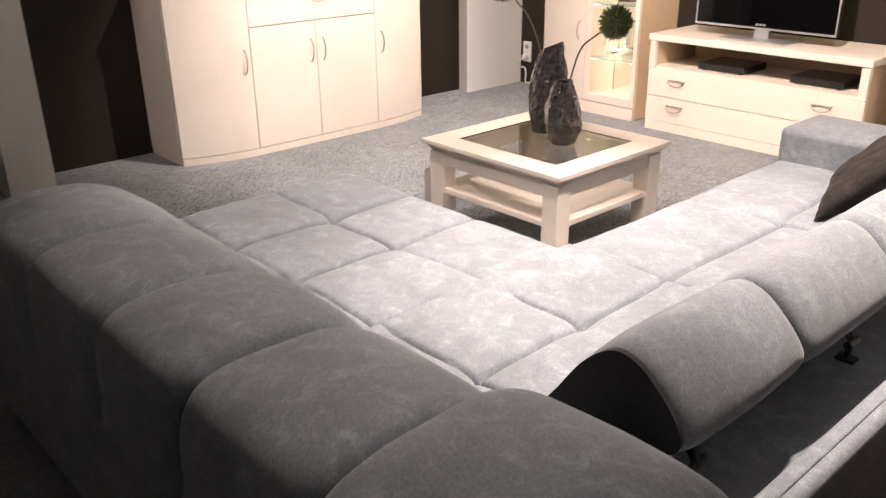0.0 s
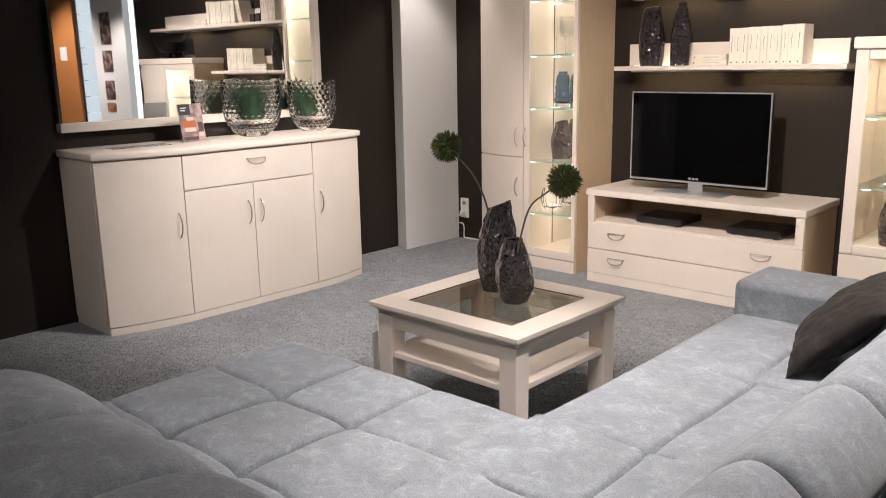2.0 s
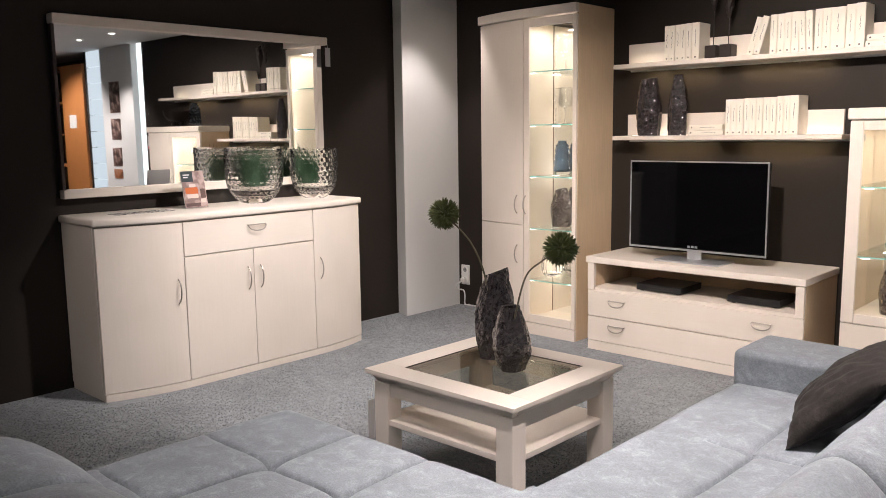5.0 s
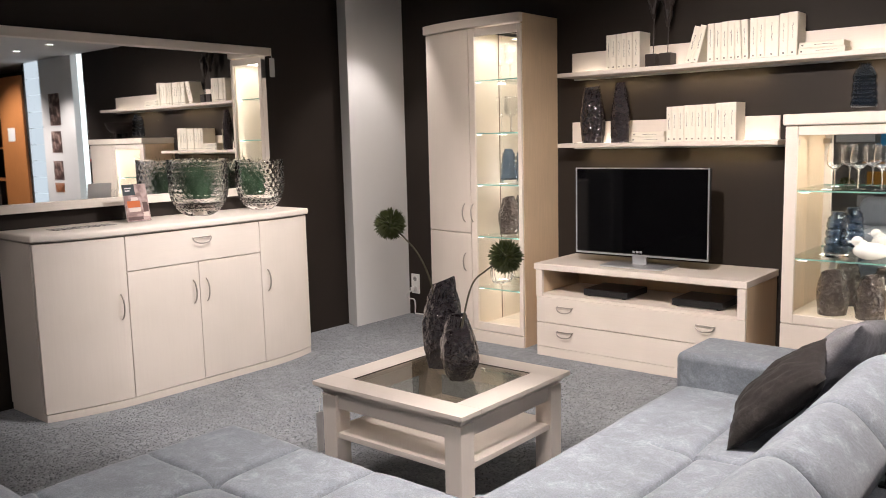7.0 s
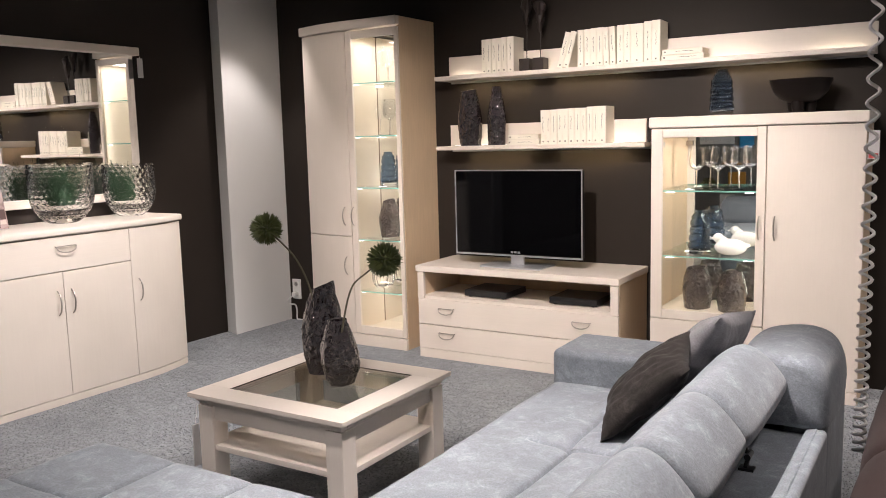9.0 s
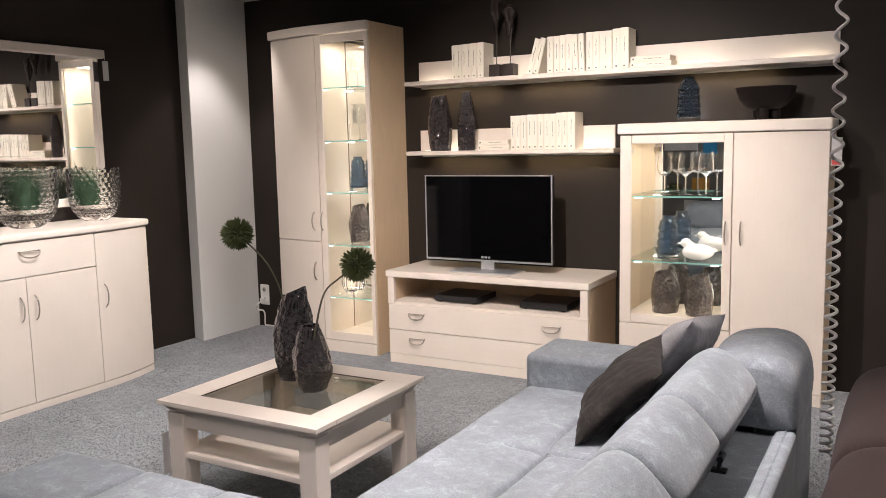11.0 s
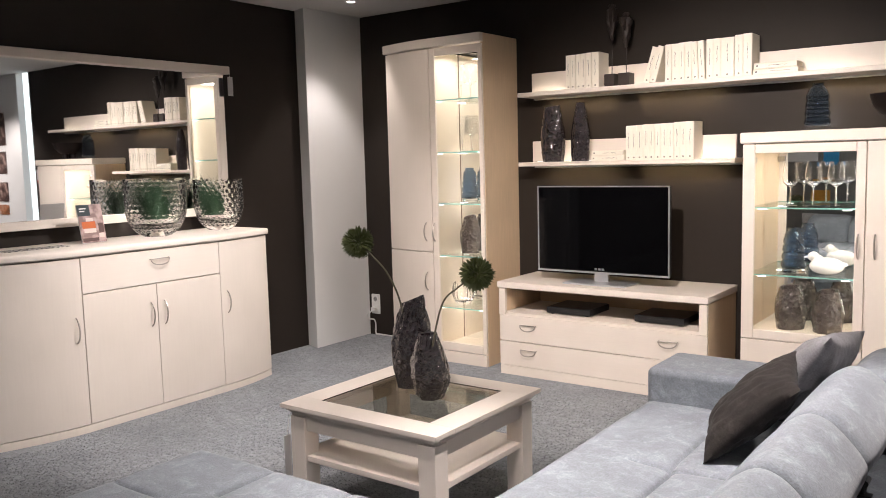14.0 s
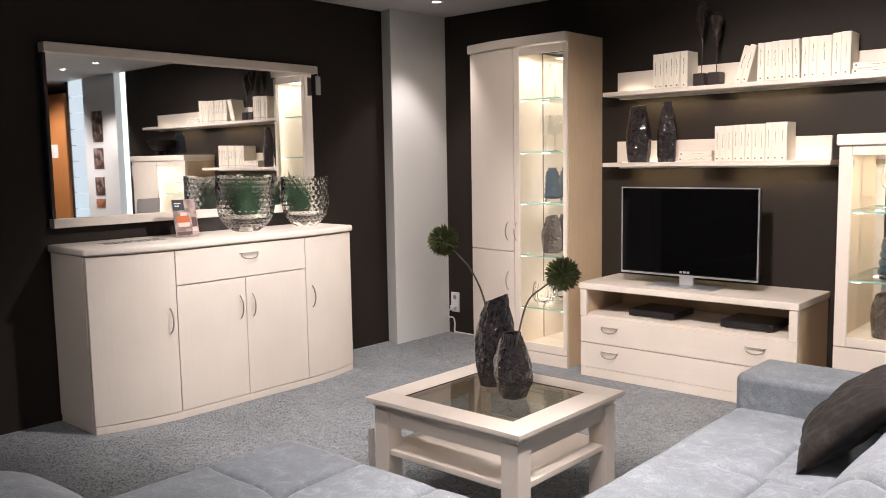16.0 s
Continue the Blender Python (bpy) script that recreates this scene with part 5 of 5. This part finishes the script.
part("acrylic_back", slab(-0.071, 0.004, 0.071, 0.211, -0.004, 0.003), CARD, holder, "pale grey card back")
m = PRINT = material("brochure_print", (0.4, 0.3, 0.28), 0.35)
n = noise_tex(m, coords(m), 26, 2)
to_base(m, ramp(m, n, "Fac", [(0.40, (0.22, 0.15, 0.14)), (0.60, (0.44, 0.33, 0.31))]), "Color")
sheet = part("brochure", slab(-0.070, 0.006, 0.070, 0.210, 0.0), PRINT, holder, "printed brochure")
BROCHURE = {"dark": (0.030, 0.042, 0.048), "orange": (0.50, 0.13, 0.04), "pale": (0.62, 0.52, 0.48), "brown": (0.10, 0.06, 0.055)}
for kind, rects in (("dark", ((-0.070, 0.150, 0.0, 0.210),)), ("orange", ((-0.056, 0.082, 0.020, 0.118),)), ("pale", ((-0.050, 0.058, 0.018, 0.080), (-0.030, 0.120, 0.010, 0.138), (0.030, 0.030, 0.062, 0.052))), ("brown", ((0.034, 0.056, 0.064, 0.108), (-0.064, 0.012, 0.026, 0.030)))):
    ink = material("brochure_" + kind, BROCHURE[kind], 0.35)
    for y0, z0, y1, z1 in rects:
        part("picture", slab(y0, z0, y1, z1, 0.0015), ink, sheet)
for k in (0, 1):
    part("text_print", slab(-0.058, 0.186 - 0.014 * k, -0.020 - 0.010 * k, 0.192 - 0.014 * k, 0.0025), PLASTIC, sheet)

m = DOILY = material("dark_patterned_paper", (0.1, 0.1, 0.1), 0.7)
at = coords(m)
n = noise_tex(m, at, 60, 3)
to_base(m, ramp(m, n, "Fac", [(0.45, (0.05, 0.045, 0.045)), (0.55, (0.55, 0.5, 0.46))]), "Color")
solo("leaflet", box(0.19, -2.80, SB, 0.29, -2.47, SB + 0.002), DOILY, "flat leaflet with dark print lying on the sideboard", "leaflet", base=(0.24, -2.63, SB))


def price_tag(label, bm_card, cord, strip=None):
    t = thing("price_tag", cord[0], label, "price tag", "price tags")
    part("card", bm_card, CARD, t)
    part("string", tube(cord, 0.0012, 6), PLASTIC, t)
    if strip:
        part("print", strip, material("tag_red", (0.5, 0.06, 0.05), 0.5), t)


price_tag("grey price tag hanging from the mirror", box(0.078, -1.222, 1.775, 0.081, -1.182, 1.895), [(0.077, -1.21, 1.955), (0.0795, -1.202, 1.895)])
price_tag("white and red price tag hanging from the highboard side", box(4.100, -0.33, 1.20, 4.148, -0.327, 1.335), [(4.106, -0.345, 1.39), (4.12, -0.328, 1.335)], box(4.104, -0.3315, 1.205, 4.144, -0.3302, 1.228))
price_tag("pale card tag hanging at the coffee table leg", box(2.016, -2.636, 0.12, 2.022, -2.604, 0.285, 0.002), [(2.036, -2.62, 0.371), (2.019, -2.62, 0.285)])

SOCKET_GREY = material("socket_shade", (0.30, 0.30, 0.29), 0.5)
sock = thing("wall_socket", (0.208, 0.0, 0.24), "white double wall socket with a plug and cable", "socket")
plate = part("plate", box(0.168, -0.012, 0.165, 0.248, 0.0, 0.318, 0.004), PLASTIC, sock)
for z in (0.203, 0.280):
    ring = lathe([(0.0, 0.0), (0.019, 0.0), (0.019, 0.004), (0.026, 0.004), (0.026, -0.001), (0.0, -0.001)], (0, 0, 0), 24)
    bmesh.ops.transform(ring, matrix=pose(0.208, -0.0122, z, 90), verts=ring.verts)
    well = part("socket_ring", ring, PLASTIC, plate)
    # shade of the well and holes is put in as grey and dark colour
    disc = lathe([(0.0, 0.0004), (0.0185, 0.0004), (0.0185, 0.0012), (0.0, 0.0012)], (0, 0, 0), 24)
    bmesh.ops.transform(disc, matrix=pose(0.208, -0.0122, z, 90), verts=disc.verts)
    part("socket_well", disc, SOCKET_GREY, plate)
    for dx in (-0.0085, 0.0085):
        part("pin_hole", box(0.208 + dx - 0.003, -0.0145, z - 0.003, 0.208 + dx + 0.003, -0.0136, z + 0.003), DARKHOLE, plate)
part("plug", box(0.187, -0.048, 0.186, 0.229, -0.0150, 0.220, 0.006), PLASTIC, sock)
part("cable", tube(smooth_line([(0.20, -0.045, 0.195), (0.175, -0.07, 0.165), (0.165, -0.05, 0.13), (0.195, -0.02, 0.12), (0.205, -0.014, 0.08), (0.205, -0.014, 0.012), (0.24, -0.014, 0.008), (0.45, -0.014, 0.008), (0.66, -0.014, 0.008)], 8), 0.0055, 8), PLASTIC, sock, "white cable")

CX, CY = 4.230, -1.75
# coiled power cord hanging from the ceiling to the floor
cord = thing("coiled_cord", (CX, CY, 0.0), "pale grey coiled power cord hanging from the ceiling", "cord")
pts, z, a = [], 0.27, 0.0
while z < CEIL:
    pts.append((CX + 0.0175 * math.cos(a), CY + 0.0175 * math.sin(a), min(z, CEIL)))
    a += 0.42
    z += (0.026 + 0.066 * min(1, (z - 0.27) / 1.5) ** 1.2) * 0.42 / math.tau
part("coil", tube(pts, 0.0055, 7), CORD, cord)
part("ceiling_rose", lathe([(0.0, -0.03), (0.03, -0.03), (0.045, -0.012), (0.045, 0.0), (0.0, 0.0)], (CX, CY, CEIL), 20), PLASTIC, cord)

# ---- far side of the showroom, seen in the mirror ----
# bright white edge by the column, its brightness put in as glow
solo("light_strip", box(4.86, 0.02, 0.0, 4.96, 0.06, CEIL), STRIP_GLOW, "tall narrow bright white strip between wall and column", "light strip", smooth=0)
win = thing("window_1", (6.0, 0.1, 0.0), "tall backlit glass block window", "window", kind="structure")
for k in range(12):
    part("glass_block", box(5.835, -0.015, 0.01 + 0.199 * k, 6.22, 0.06, 0.203 + 0.199 * k, 0.005), BLOCK_GLOW, win)
part("window_frame", box(5.83, 0.06, 0.0, 6.225, 0.08, CEIL), PLASTIC, win)
solo("wall_pier", box(6.228, 0.01, 0.0, 6.34, 0.45, CEIL), WALL, "narrow dark grey pier beside the window", "wall", kind="structure", smooth=0)
for k, (x0, x1, z0, z1, col) in enumerate(((5.36, 5.62, 1.62, 1.99, (0.10, 0.06, 0.05)), (5.38, 5.62, 1.30, 1.55, (0.13, 0.08, 0.07)), (5.39, 5.62, 0.98, 1.20, (0.12, 0.07, 0.06)), (5.40, 5.62, 0.83, 0.94, (0.42, 0.17, 0.08)))):
    mm = material("poster_print", col, 0.4)
    at = coords(mm)
    nn = noise_tex(mm, at, 11, 3)
    to_base(mm, ramp(mm, nn, "Fac", [(0.4, tint(col, 0.4)), (0.5, col), (0.62, (0.4, 0.3, 0.26))]), "Color")
    solo("poster", box(x0, -0.026, z0, x1, -0.021, z1), mm, "small dark interior photograph on the white column", "poster", "posters on the column", base=((x0 + x1) / 2, -0.0235, z0), smooth=0)
shelfu = thing("orange_bookcase", (6.9, 0.1, 0.0), "orange beech bookcase with a plain side and open shelves", "bookcase")
part("side_panel", box(6.345, -0.02, 0.0, 7.0, 0.40, 2.26, 0.004), ORANGE, shelfu)
part("back_panel", box(7.0, 0.36, 0.0, 7.9, 0.40, 2.26), ORANGE, shelfu)
for z in (0.10, 0.52, 0.94, 1.36, 1.78, 2.24):
    part("shelf", box(7.0, 0.0, z, 7.9, 0.36, z + 0.022, 0.002), ORANGE, shelfu)
part("note", box(6.60, -0.024, 1.45, 6.80, -0.0205, 1.62), PLASTIC, shelfu, "white paper note")

# panels on the wall behind the camera, mirrored in the highboard
for x0, z0, x1, z1, nm, col, lab in ((1.59, 1.10, 1.80, 1.29, "sign_blue", (0.03, 0.30, 0.62), "small bright blue sign on the far wall"), (0.99, 1.16, 1.51, 1.32, "panel_white", (0.70, 0.70, 0.70), "plain white panel on the far wall"), (1.43, 0.51, 1.69, 0.73, "panel_orange", (0.62, 0.30, 0.05), "orange panel on the far wall"), (1.31, 0.08, 1.53, 0.38, "panel_white", (0.70, 0.70, 0.70), "white low panel on the far wall")):
    solo("wall_panel", box(x0, -8.598, z0, x1, -8.57, z1, 0.003), paint(nm, col, 0.5, 0.05), lab, "panel", "panels on the far wall", base=((x0 + x1) / 2, -8.598, z0))

# ---- carpet pile ----
rng = np.random.default_rng(7)
count = 190000
px, py = rng.uniform(0.02, 4.3, count), rng.uniform(-3.62, -0.02, count)
clear = ((px < 0.5) & (py > -2.98) & (py < -1.26)) | ((px > 0.67) & (px < 1.51) & (py > -0.43)) | ((px > 1.64) & (px < 2.95) & (py > -0.50)) | ((px > 3.06) & (py > -0.36) & (px < 4.1))
clear |= ((px > 2.2) & (py < -3.15)) | ((px > 3.2) & (py < -1.65))
px, py = px[~clear], py[~clear]
count = len(px)
turn, lean, tall, wide = rng.uniform(0, math.tau, count), rng.normal(0, 0.004, (2, count)), rng.uniform(0.0025, 0.006, count), rng.uniform(0.0022, 0.0042, count)
tri = np.zeros((count, 3, 3))
tri[:, 0] = np.stack([px - wide * np.cos(turn), py - wide * np.sin(turn), 0 * px], 1)
tri[:, 1] = np.stack([px + wide * np.cos(turn), py + wide * np.sin(turn), 0 * px], 1)
tri[:, 2] = np.stack([px + lean[0], py + lean[1], tall], 1)
me = bpy.data.meshes.new("carpet_pile")
me.from_pydata(tri.reshape(-1, 3).tolist(), [], np.arange(count * 3).reshape(-1, 3).tolist())
me.materials.append(PILE)
tagged(new("carpet_pile", me), "short grey carpet pile standing in loose tufts", "carpet", kind="stuff")
